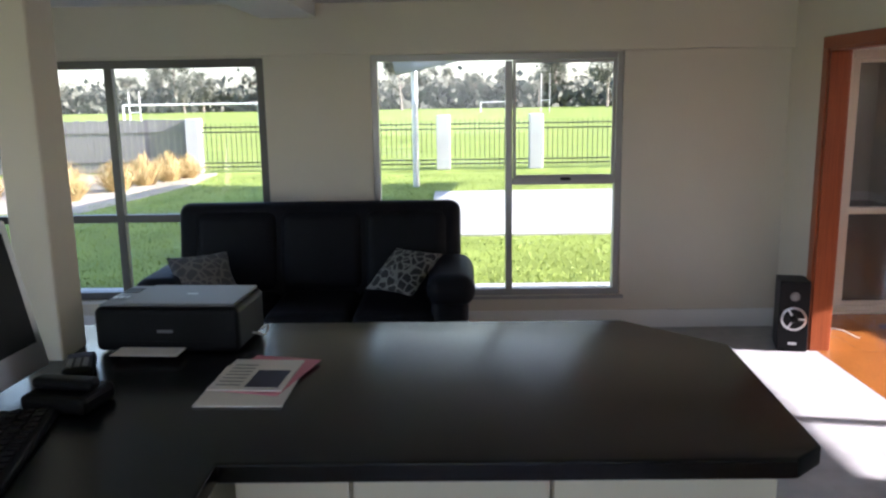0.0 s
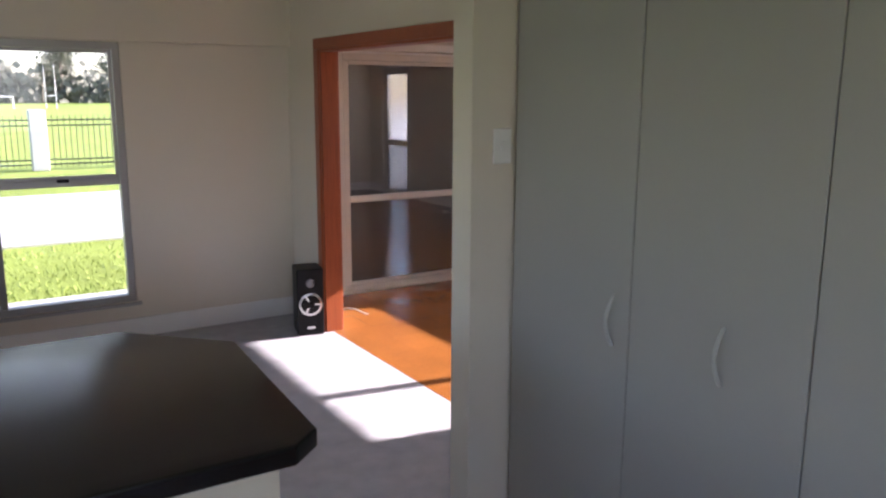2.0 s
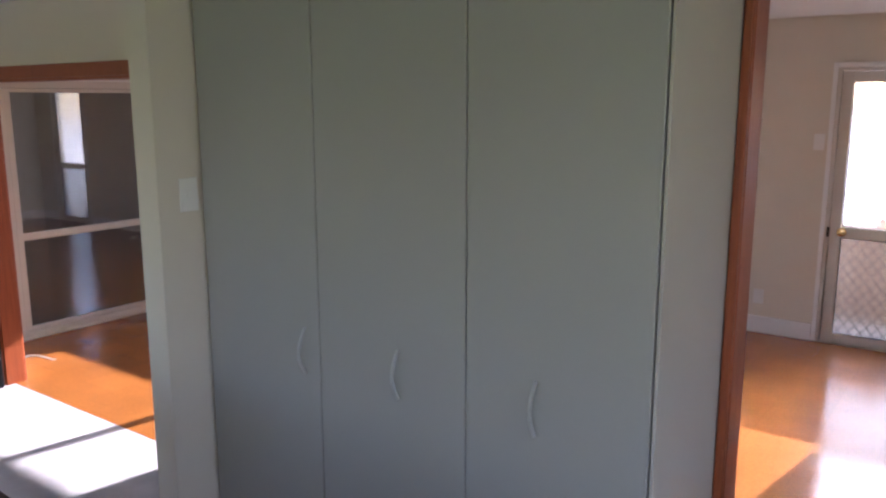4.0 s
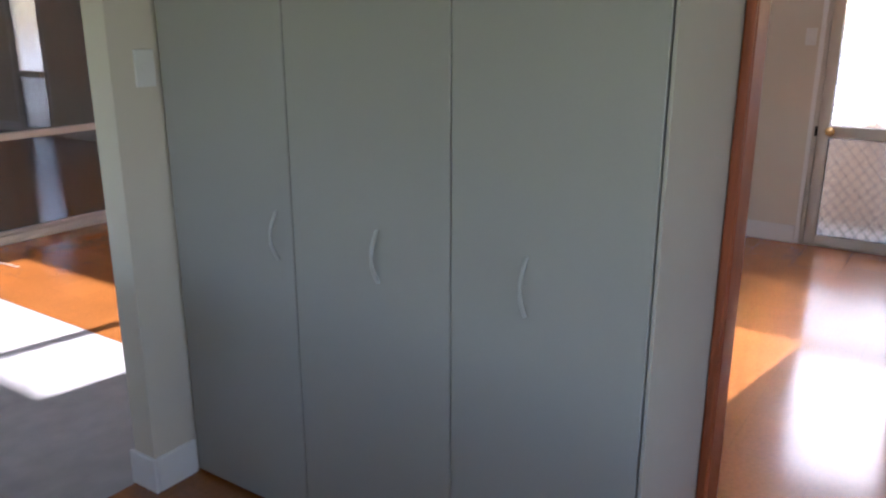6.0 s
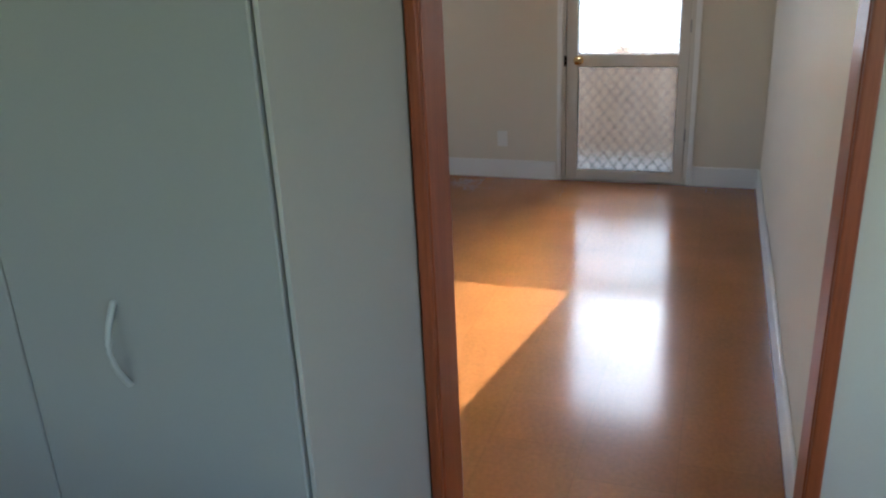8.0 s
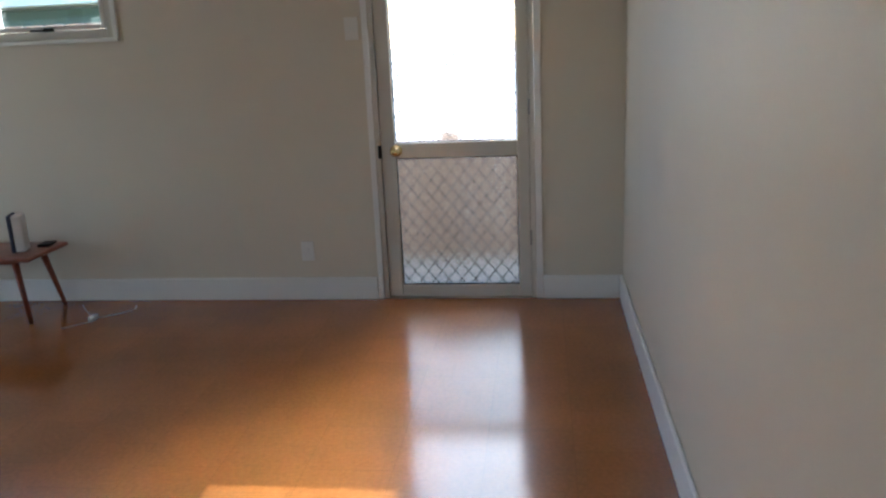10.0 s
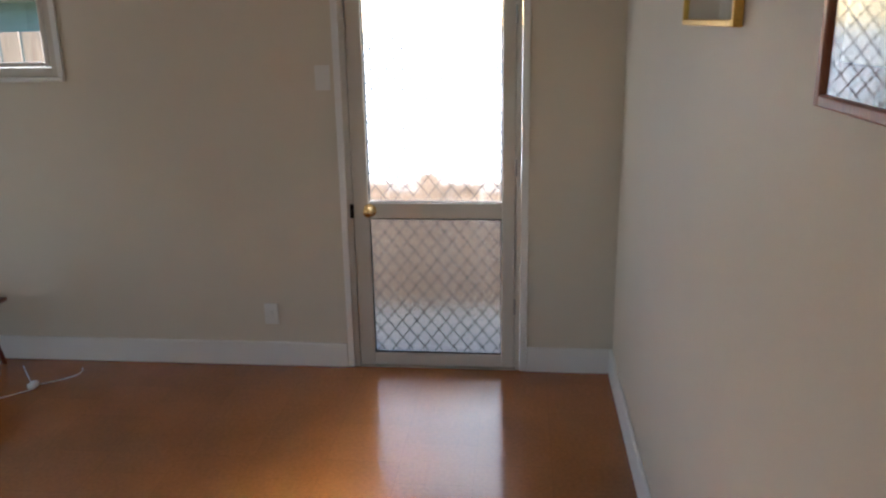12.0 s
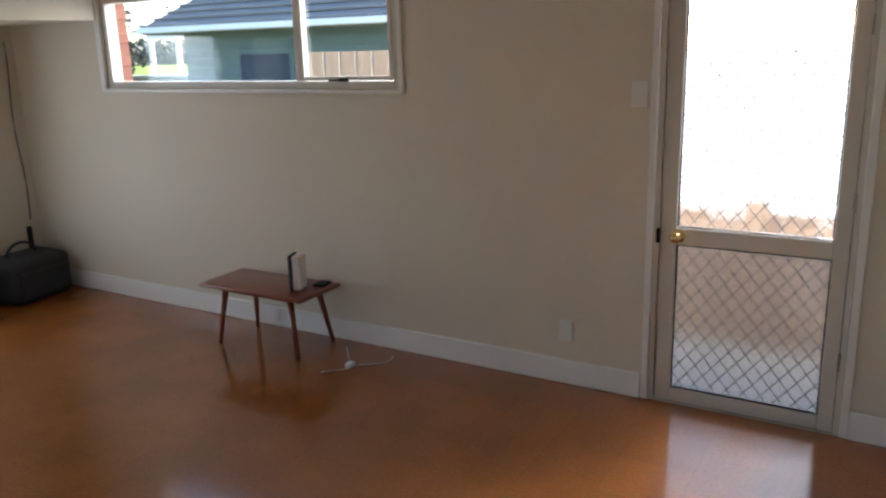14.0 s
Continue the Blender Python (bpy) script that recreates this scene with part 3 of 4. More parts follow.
# ---- papers and magazines ----
random.seed(4)
for i, (x, y, rz, w, h, m, cat) in enumerate(((-0.225, 2.02, -1, 0.225, 0.30, paper, "paper"), (-0.205, 2.09, -14, 0.20, 0.28, pink, "magazine"), (-0.225, 2.075, -4, 0.2, 0.24, paper, "leaflet"))):
    p = thing(cat, x, y, 0.8875 + 0.0045 * i, ("loose white papers on the black worktop", "pink-edged magazine in a pile on the worktop", "printed leaflet on top of a pile of papers")[i], cat, rz=rz)
    part("sheet", box((-w / 2, -h / 2, 0), (w / 2, h / 2, 0.004)), m, p)
    if i == 2:
        part("picture_block", box((-0.005, -0.10, 0.0041), (0.085, 0.03, 0.0046)), navy, p, "dark blue picture")
        for k in range(7):
            part("text_line", box((-0.085, -0.09 + k * 0.026, 0.0041), (-0.02, -0.082 + k * 0.026, 0.0045)), grey_plastic, p)

# ---- computer, keyboard, card reader ----
mo = thing("computer_monitor", -0.90, 1.84, 0.8875, "silver-framed computer monitor tilted back on the worktop", "monitor", rz=-4)
R = Matrix.Rotation(radians(-12), 4, "Y")
part("frame", box((-0.0125, -0.30, 0.02), (0.0125, 0.30, 0.44), 0.006, 2, R), silver, mo)
part("screen", box((0.011, -0.262, 0.10), (0.0145, 0.262, 0.41), 0, 1, R), black_plastic, mo, "dark glossy screen")
part("chin", box((0.0128, -0.29, 0.025), (0.0142, 0.29, 0.088), 0, 1, R), white_plastic, mo, "pale chin under the screen")
part("stand", box((-0.1, -0.1, 0.0), (0.03, 0.1, 0.012), 0.004), silver, mo)
part("neck", box((-0.07, -0.05, 0.01), (-0.05, 0.05, 0.26), 0.004), silver, mo)
kb = thing("keyboard", -0.70, 1.62, 0.8875, "black computer keyboard on the worktop", "keyboard", rz=12)
part("base", box((-0.09, -0.21, 0), (0.09, 0.21, 0.018), 0.005, 2), black_plastic, kb)
for r in range(5):
    for c in range(13):
        part("key", box((-0.078 + r * 0.031, -0.20 + c * 0.031, 0.0181), (-0.052 + r * 0.031, -0.174 + c * 0.031, 0.024), 0.003), black_plastic, kb)
cr = thing("card_reader", -0.74, 2.13, 0.8875, "dark card payment terminal beside the column", "card reader", rz=20)
part("body", box((-0.04, -0.08, 0), (0.04, 0.08, 0.04), 0.01, 2), black_plastic, cr)
part("display", box((-0.03, 0.02, 0.0405), (0.03, 0.06, 0.042)), navy, cr)
for r in range(4):
    for c in range(3):
        part("key", box((-0.027 + c * 0.02, -0.065 + r * 0.019, 0.0405), (-0.013 + c * 0.02, -0.052 + r * 0.019, 0.045), 0.001), grey_plastic, cr)
ph = thing("telephone", -0.66, 1.90, 0.8875, "black desk telephone on the worktop", "telephone", rz=-10)
part("base", box((-0.09, -0.07, 0), (0.09, 0.07, 0.045), 0.015, 2), black_plastic, ph)
part("handset", box((-0.085, -0.03, 0.0455), (0.085, 0.02, 0.075), 0.014, 3), black_plastic, ph)


# ---- sofa ----
def puffy(lo, hi, r, seg=4, rot=None):
    return box(lo, hi, r, seg, rot)


sf = thing("sofa", -0.525, 4.72, 0, "black leather three-seat sofa with padded arms", "sofa")
smooth(part("base", puffy((-0.80, -0.42, 0.07), (0.80, 0.36, 0.30), 0.04), leather, sf))
T = Matrix.Rotation(radians(-9), 4, "X")
smooth(part("backrest", puffy((-0.90, 0.16, 0.28), (0.88, 0.42, 0.99), 0.07, 5, T), leather, sf))
for i in range(3):
    x = -0.75 + i * 0.502
    smooth(part("seat_cushion", puffy((x, -0.44, 0.29), (x + 0.497, 0.2, 0.45), 0.06, 4), leather, sf))
    smooth(part("back_cushion", puffy((x - 0.045 + 0.03 * i, 0.135, 0.43), (x + 0.487 + 0.03 * i, 0.31, 0.95), 0.075, 4, T), leather, sf))
for s in (-1, 1):
    x0 = -0.935 if s < 0 else 0.705
    smooth(part("arm", puffy((x0 + (0.03 if s < 0 else 0), -0.44, 0.07), (x0 + (0.24 if s < 0 else 0.21), 0.36, 0.53), 0.05, 3), leather, sf))
    smooth(part("arm_pad", puffy((x0 - 0.025, -0.47, 0.48), (x0 + 0.25, 0.26, 0.665), 0.088, 5), leather, sf))
for x in (-0.72, 0.72):
    for y in (-0.36, 0.3):
        part("foot", cyl((x, y, 0), (x, y, 0.075), 0.025, 0.032), black_plastic, sf)


def cushion_mat(name, a, b, scale):
    m = mat(name, a, 0.85, vary=0.1, grain=300, bump=0.2)
    nt = m.node_tree
    v = nt.nodes.new("ShaderNodeTexVoronoi")
    v.feature = "DISTANCE_TO_EDGE"
    v.inputs["Scale"].default_value = scale
    nt.links.new(nt.nodes["Texture Coordinate"].outputs["Object"], v.inputs["Vector"])
    r = nt.nodes.new("ShaderNodeValToRGB")
    r.color_ramp.interpolation = "CONSTANT"
    r.color_ramp.elements[0].color, r.color_ramp.elements[1].color = (*b, 1), (*a, 1)
    r.color_ramp.elements[1].position = 0.09
    nt.links.new(v.outputs["Distance"], r.inputs[0])
    nt.links.new(r.outputs[0], nt.nodes["Principled BSDF"].inputs["Base Color"])
    return m


def cushion(x, y, z, rx, rz, m, label):
    bm = bmesh.new()
    bmesh.ops.create_grid(bm, x_segments=14, y_segments=14, size=0.2)
    bot = bmesh.ops.duplicate(bm, geom=list(bm.faces))
    for v in bm.verts:
        u, w = v.co.x / 0.2, v.co.y / 0.2
        v.co.z = 0.065 * max(0, (1 - u * u) * (1 - w * w)) ** 0.5
        pinch = 1 - 0.10 * (1 - abs(u)) * abs(w) - 0.10 * (1 - abs(w)) * abs(u)
        v.co.x, v.co.y = v.co.x * pinch, v.co.y * pinch
    for f in bot["geom"]:
        if isinstance(f, bmesh.types.BMVert):
            f.co.z = -f.co.z
        elif isinstance(f, bmesh.types.BMFace):
            f.normal_flip()
    bmesh.ops.remove_doubles(bm, verts=bm.verts, dist=1e-4)
    ob = smooth(obj("cushion", bm, m, label, "cushion", "", "cushions on the sofa"))
    ob.matrix_world = pose(x, y, z, rx, 0, rz)
    ob.scale = (0.88, 0.88, 0.95)


cushion(-1.13, 4.46, 0.63, 40, 32, cushion_mat("grey_leaf_fabric", (0.05, 0.05, 0.055), (0.12, 0.115, 0.11), 16), "dark grey patterned cushion leaning in a sofa corner")
cushion(0.02, 4.52, 0.64, 34, -36, cushion_mat("black_cream_fabric", (0.012, 0.012, 0.012), (0.15, 0.145, 0.13), 17), "black cushion with a cream ring pattern on the sofa")

# ---- loudspeaker ----
sp = thing("loudspeaker", 2.485, 5.0, 0, "black floor loudspeaker with a silver-trimmed woofer", "loudspeaker", rz=-14)
part("cabinet", box((-0.09, -0.10, 0.012), (0.09, 0.11, 0.455), 0.006, 2), black_plastic, sp)
part("plinth", box((-0.085, -0.095, 0.0), (0.085, 0.105, 0.0115)), black_plastic, sp)
smooth(part("woofer_cone", cyl((0, -0.1035, 0.215), (0, -0.101, 0.215), 0.058, 0.066, 28), black_plastic, sp))
bm = bmesh.new()
for k in range(28):
    a, b = k * 2 * math.pi / 28, (k + 1) * 2 * math.pi / 28
    for q in (0,):
        vsx = [bm.verts.new((r * math.cos(t), yy, 0.215 + r * math.sin(t))) for r, t, yy in ((0.064, a, -0.106), (0.078, a, -0.103), (0.078, b, -0.103), (0.064, b, -0.106))]
        bm.faces.new(vsx)
bmesh.ops.remove_doubles(bm, verts=bm.verts, dist=1e-5)
part("woofer_ring", bm, silver, sp, "silver woofer ring")
smooth(part("dust_cap", cyl((0, -0.112, 0.215), (0, -0.103, 0.215), 0.016, 0.026, 20), black_plastic, sp))
for k in range(3):
    t = math.pi / 2 + k * 2 * math.pi / 3
    part("spoke", box((-0.006, -0.109, 0.026), (0.006, -0.104, 0.066), 0.001, 1, None), silver, sp).matrix_basis = Matrix.Translation((0, 0, 0.215)) @ Matrix.Rotation(t, 4, "Y")
smooth(part("tweeter", cyl((0, -0.105, 0.36), (0, -0.1, 0.36), 0.02, 0.03, 20), grey_plastic, sp))
part("badge", box((-0.025, -0.1022, 0.045), (0.025, -0.1005, 0.06)), silver, sp)
cab = obj("speaker_cable", tube([(2.72 + 0.03 * i + 0.03 * math.sin(i), 5.35 + 0.10 * math.cos(i * 0.9) - 0.01 * i, 0.006) for i in range(12)], 0.004), white_plastic, "thin pale cable coiled on the cork floor", "cable")

# ---- side table ----
tb = thing("side_table", 6.29, 3.165, 0, "low red-brown timber side table with splayed legs", "table")
smooth(part("tabletop", box((-0.185, -0.385, 0.355), (0.185, 0.395, 0.378), 0.01, 3), teak, tb))
part("apron", box((-0.13, -0.27, 0.33), (0.13, 0.29, 0.3545), 0.004), teak, tb)
for sx, sy in ((-1, -1), (-1, 1), (1, -1), (1, 1)):
    smooth(part("leg", cyl((sx * 0.162 + 0.02, sy * 0.305 + 0.0, 0), (sx * 0.12 + 0.01, sy * 0.25, 0.345), 0.011, 0.02), teak, tb))
bk = thing("router_box", 6.285, 2.92, 0.3785, "upright cream and grey wireless router on the table", "router", rz=20)
part("case", box((-0.05, -0.02, 0), (0.055, 0.03, 0.20), 0.008, 2), paper, bk)
part("side_panel", box((-0.055, 0.0305, 0.0), (0.055, 0.05, 0.205), 0.005, 2), navy, bk, "dark blue-grey face")
tr = thing("small_tray", 6.40, 2.86, 0.3785, "small dark flat gadget lying on the table", "gadget", rz=10)
part("body", box((-0.05, -0.035, 0), (0.05, 0.035, 0.012), 0.004, 2), black_plastic, tr)
pl = thing("power_cord", 6.20, 2.53, 0, "pale power cord with a plug on the cork floor", "cord")
part("plug", box((-0.028, -0.018, 0.002), (0.028, 0.018, 0.03), 0.008, 2), white_plastic, pl)
smooth(part("cord", tube([(-0.03 - 0.012 * i, -0.01 + 0.012 * i, 0.006) for i in range(10)], 0.0021), paper, pl))
smooth(part("cord", tube([(0.03 + 0.02 * i, -0.02 - 0.13 * math.sin(i * 0.22), 0.006) for i in range(11)], 0.0021), paper, pl))
smooth(part("cord", tube([(0.02 + 0.021 * i, 0.02 + 0.018 * i, 0.006 + (0.006 if i == 9 else 0)) for i in range(11)], 0.0021), paper, pl))

# ---- bag in the corner ----
bg = thing("travel_bag", 6.20, 5.44, 0, "black soft travel bag on the cork floor", "bag", rz=8)
cloth = mat("black_nylon", (0.018, 0.02, 0.022), 0.7, vary=0.3, scale=8, grain=250, bump=0.4)
bm = box((-0.25, -0.17, 0.0), (0.25, 0.19, 0.33), 0.07, 4)
for v in bm.verts:
    v.co += Vector((noise.noise(v.co * 6), noise.noise(v.co * 6 + Vector((5, 0, 0))), 0)) * 0.02
smooth(part("body", bm, cloth, bg))
part("pocket", box((-0.22, -0.195, 0.05), (0.2, -0.165, 0.24), 0.012, 2), cloth, bg)
smooth(part("handle", tube([(-0.02 + 0.12 * math.cos(a * 0.26), 0.02, 0.325 + 0.09 * math.sin(a * 0.26)) for a in range(13)], 0.011), cloth, bg))
part("pull_bar", box((0.14, 0.1, 0.31), (0.17, 0.13, 0.49), 0.004), black_plastic, bg)
bg2 = thing("black_case", 5.62, 5.5, 0, "black hard case standing by the wall", "case")
part("body", box((-0.16, -0.15, 0.0), (0.16, 0.17, 0.46), 0.03, 3), black_plastic, bg2)
obj("wall_cable", tube([(6.47 + 0.012 * math.sin(i * 0.7), YG - 0.012 - (0.155 if i > 12 else 0), 0.5 + i * 0.11) for i in range(13)], 0.006), grey_plastic, "grey cable running up the wall", "cable")


# ---- pictures ----
def picture(name, x0, x1, z0, z1, frame_m, mount_m, art_m, label, fw):
    e = thing(name, (x0 + x1) / 2, YS + 0.001, z0, label, "picture")
    w, h = (x1 - x0) / 2, z1 - z0
    for a, b in (((-w, 0, 0), (-w + fw, 0.022, h)), ((w - fw, 0, 0), (w, 0.022, h)), ((-w + fw, 0, 0), (w - fw, 0.022, fw)), ((-w + fw, 0, h - fw), (w - fw, 0.022, h))):
        part("frame", box(a, b, 0.003, 2), frame_m, e)
    part("mount", box((-w + fw, 0, fw), (w - fw, 0.008, h - fw)), mount_m, e)
    part("art", box((-w + fw + 0.04, 0.0085, fw + 0.05), (w - fw - 0.04, 0.0105, h - fw - 0.05)), art_m, e)
    q = part("glass", box((-w + fw, 0.013, fw), (w - fw, 0.015, h - fw)), pane_clear, e)
    return e


art_a = mat("blue_grey_print", (0.22, 0.25, 0.28), 0.7, vary=0.3, scale=7, bump=0.0)
art_b = mat("red_brown_textile", (0.22, 0.09, 0.07), 0.8, vary=0.8, scale=22, grain=90, bump=0.1)
picture("framed_picture", 4.607, 5.16, 1.694, 2.12, gold, paper, art_a, "small print in a gilt frame on the wall", 0.016)
# white paper centre paints in the glazed door's glare on the glass
picture("framed_picture", 3.764, 4.09, 1.586, 2.02, rimu, art_b, paper, "dark timber-framed picture on the wall, its pale centre painting the door's reflection", 0.018)

# ---- outdoors ----
G = -0.16
obj("ground", box((-260, -60, G - 0.3), (260, 420, G)), grass_m, "mown green lawn and playing field", "lawn", "structure")
obj("pavement", box((-5.0, YN + 0.17, G - 0.05), (XE + 0.4, 7.42, G + 0.03)), concrete, "pale concrete strip along the house", "pavement", "structure")
obj("pavement_slab", box((-0.05, 10.2, G - 0.05), (9.0, 15.0, G + 0.025)), concrete, "pale concrete slab in the lawn", "slab", "structure")
# two made-up pale grounds whose sunlit white stands in for outdoor glare
obj("pale_ground_far", box((18.5, 4.01, G - 0.05), (150, 60, G + 0.04)), concrete, "pale ground added far off to keep the door's view white", "yard", "structure")
obj("pale_ground_near", box((8.7, -60, G - 0.05), (150, 4.0, G + 0.04)), mat("white_ground", (0.70, 0.68, 0.64), 0.9, vary=0.08, scale=3, grain=40, bump=0.3), "bright pale ground added beyond the low wall to whiten the door's view", "yard", "structure")
obj("pavement_east", box((XS + 0.15, -3, G - 0.05), (8.69, 4.0, G + 0.05)), concrete, "pale concrete path outside the glazed door", "path", "structure")
random.seed(9)
# short grass near the windows
verts, faces = [], []
for i in range(26000):
    x, y = random.uniform(-6, 5), 7.45 + 11 * random.random() ** 1.5
    if -0.1 < x < 9.05 and 10.15 < y < 15.05:
        continue
    a, h, w = random.uniform(0, 6.28), random.uniform(0.02, 0.05), random.uniform(0.004, 0.009)
    dx, dy = math.cos(a) * w, math.sin(a) * w
    n = len(verts)
    lx, ly = random.uniform(-0.02, 0.02), random.uniform(-0.02, 0.02)
    verts += [(x - dx, y - dy, G), (x + dx, y + dy, G), (x + lx, y + ly, G + h)]
    faces.append((n, n + 1, n + 2))
me = bpy.data.meshes.new("grass")
me.from_pydata(verts, [], faces)
me.materials.append(blade_m)
tagged(new("grass", me), "short green grass blades", "grass", "", "stuff")

# steel fence with concrete posts
FY = 19.85
fe = thing("steel_fence", 0, FY, G, "black steel bar fence between concrete posts", "fence")
post_x = [-6.14, 0.06, 2.35, 8.6, 14.8]
for x in post_x:
    p = part("post", box((x - 0.17, -0.17, 0), (x + 0.17, 0.17, 1.34), 0.015), concrete, fe, "square concrete post")
for z in (0.12, 0.22, 0.98, 1.10):
    for a, b in zip(post_x, post_x[1:]):
        part("rail", box((a + 0.17, -0.015, z), (b - 0.17, 0.015, z + 0.03)), black_steel, fe)
bm0 = box((-0.007, -0.007, 0.05), (0.007, 0.007, 1.22))
bar_me = bpy.data.meshes.new("bar")
bm0.to_mesh(bar_me), bm0.free()
bar_me.materials.append(black_steel)
for a, b in zip(post_x, post_x[1:]):
    n = int((b - a - 0.34) / 0.125)
    for i in range(1, n + 1):
        o = new("bar", bar_me)
        o.parent = fe
        o.location = (a + 0.17 + i * (b - a - 0.34) / (n + 1), 0, 0)
# grey paling fence
pf = thing("paling_fence", -6.36, 19.95, G, "weathered grey timber paling fence", "fence", rz=4)
bm0 = box((-0.072, -0.011, 0.02), (0.072, 0.011, 1.32), 0.003)
pal_me = bpy.data.meshes.new("paling")
bm0.to_mesh(pal_me), bm0.free()
pal_me.materials.append(grey_timber)
for i in range(70):
    o = new("paling", pal_me)
    o.parent = pf
    o.location = (-0.08 - i * 0.152, random.uniform(-0.004, 0.004), random.uniform(-0.015, 0.015))
for z in (0.3, 1.02):
    part("rail", box((-10.7, -0.06, z), (0, -0.012, z + 0.08)), grey_timber, pf)


def tussock(x, y, r, h):
    bm = bmesh.new()
    for i in range(420):
        a, q = random.uniform(0, 6.283), random.random() ** 0.6
        rr, hh = r * q, h * random.uniform(0.55, 1.0) * (1.05 - 0.5 * q)
        c, s = math.cos(a), math.sin(a)
        b0 = Vector((c * rr * 0.25, s * rr * 0.25, 0))
        m1 = Vector((c * rr * 0.7, s * rr * 0.7, hh))
        tip = Vector((c * rr * 1.15, s * rr * 1.15, hh * random.uniform(0.6, 0.95)))
        w = Vector((-s, c, 0)) * 0.008
        v = [bm.verts.new(p) for p in (b0 - w, b0 + w, m1 + w * 0.7, m1 - w * 0.7, tip)]
        bm.faces.new(v[:4]), bm.faces.new((v[3], v[2], v[4]))
    o = obj("tussock_grass", bm, tussock_m, "tan ornamental tussock grass in the garden", "plant", "", "tussocks along the fence")
    o.location = (x, y, G)


for x, y, r, h in ((-6.75, 14.4, 0.62, 0.62), (-7.4, 15.4, 0.8, 0.85), (-6.5, 15.9, 0.75, 0.75), (-6.35, 17.0, 0.75, 0.75), (-6.1, 17.8, 0.75, 0.75), (-8.3, 14.4, 0.7, 0.7), (-5.9, 18.5, 0.6, 0.6)):
    tussock(x, y, r, h)
obj("garden_bed", prism([(-10.5, 12.6), (-5.8, 12.8), (-5.3, 16.8), (-5.5, 19.5), (-10.5, 19.5)], G - 0.05, G + 0.012), mat("bark_gravel", (0.34, 0.29, 0.23), 0.95, vary=0.3, scale=12, grain=80, bump=0.6), "pale gravel garden bed under tussock grass", "garden bed", "structure")

# shade sail and pole
sl = thing("shade_sail", 2.4, 12.74, 0, "grey cloth shade sail on a steel pole", "shade sail")
bm = bmesh.new()
NS = 14
A, B, C, D = Vector((-3.22, 3.3, 2.05)), Vector((2.8, 3.2, 1.92)), Vector((3.2, -7.4, 3.0)), Vector((-2.7, -7.4, 3.0))
grid = []
for i in range(NS + 1):
    row = []
    for j in range(NS + 1):
        u, v = i / NS, j / NS
        p = (A * (1 - u) + B * u) * (1 - v) + (D * (1 - u) + C * u) * v
        e = u / 0.4 if u < 0.4 else (1 - u) / 0.6
        p += Vector((0, -0.4 * e * (1 - v), 0.52 * e * (1 - v)))
        row.append(bm.verts.new(p))
    grid.append(row)
for i in range(NS):
    for j in range(NS):
        bm.faces.new((grid[i][j], grid[i + 1][j], grid[i + 1][j + 1], grid[i][j + 1]))
bmesh.ops.solidify(bm, geom=list(bm.faces), thickness=0.006)
smooth(part("sail", bm, sail_m, sl))
for x, y, z in ((-2.85, 3.3, 2.45), (2.85, 3.2, 2.3)):
    part("pole", cyl((x, y, G), (x, y, z), 0.062, 0.062, 16), galv, sl, "galvanised steel pole")


# goals
def goal(x, y, w, h, up, r, label):
    e = thing("goal_posts", x, y, G, label, "goal posts")
    white = white_plastic
    for s in (-1, 1):
        part("post", cyl((s * w / 2, 0, 0), (s * w / 2, 0, up), r), white, e)
    part("crossbar", cyl((-w / 2, 0, h), (w / 2, 0, h), r), white, e)


goal(-17.7, 55, 9.3, 1.5, 1.5, 0.06, "white metal goal frame on the field")
goal(5.0, 85, 3.6, 1.1, 1.1, 0.05, "white metal goal frame on the far field")
goal(10.0, 85, 0.9, 1.2, 4.0, 0.03, "tall thin white posts on the far field")
goal(-21.75, 55.5, 0.74, 1.0, 2.4, 0.03, "tall thin white posts on the field")


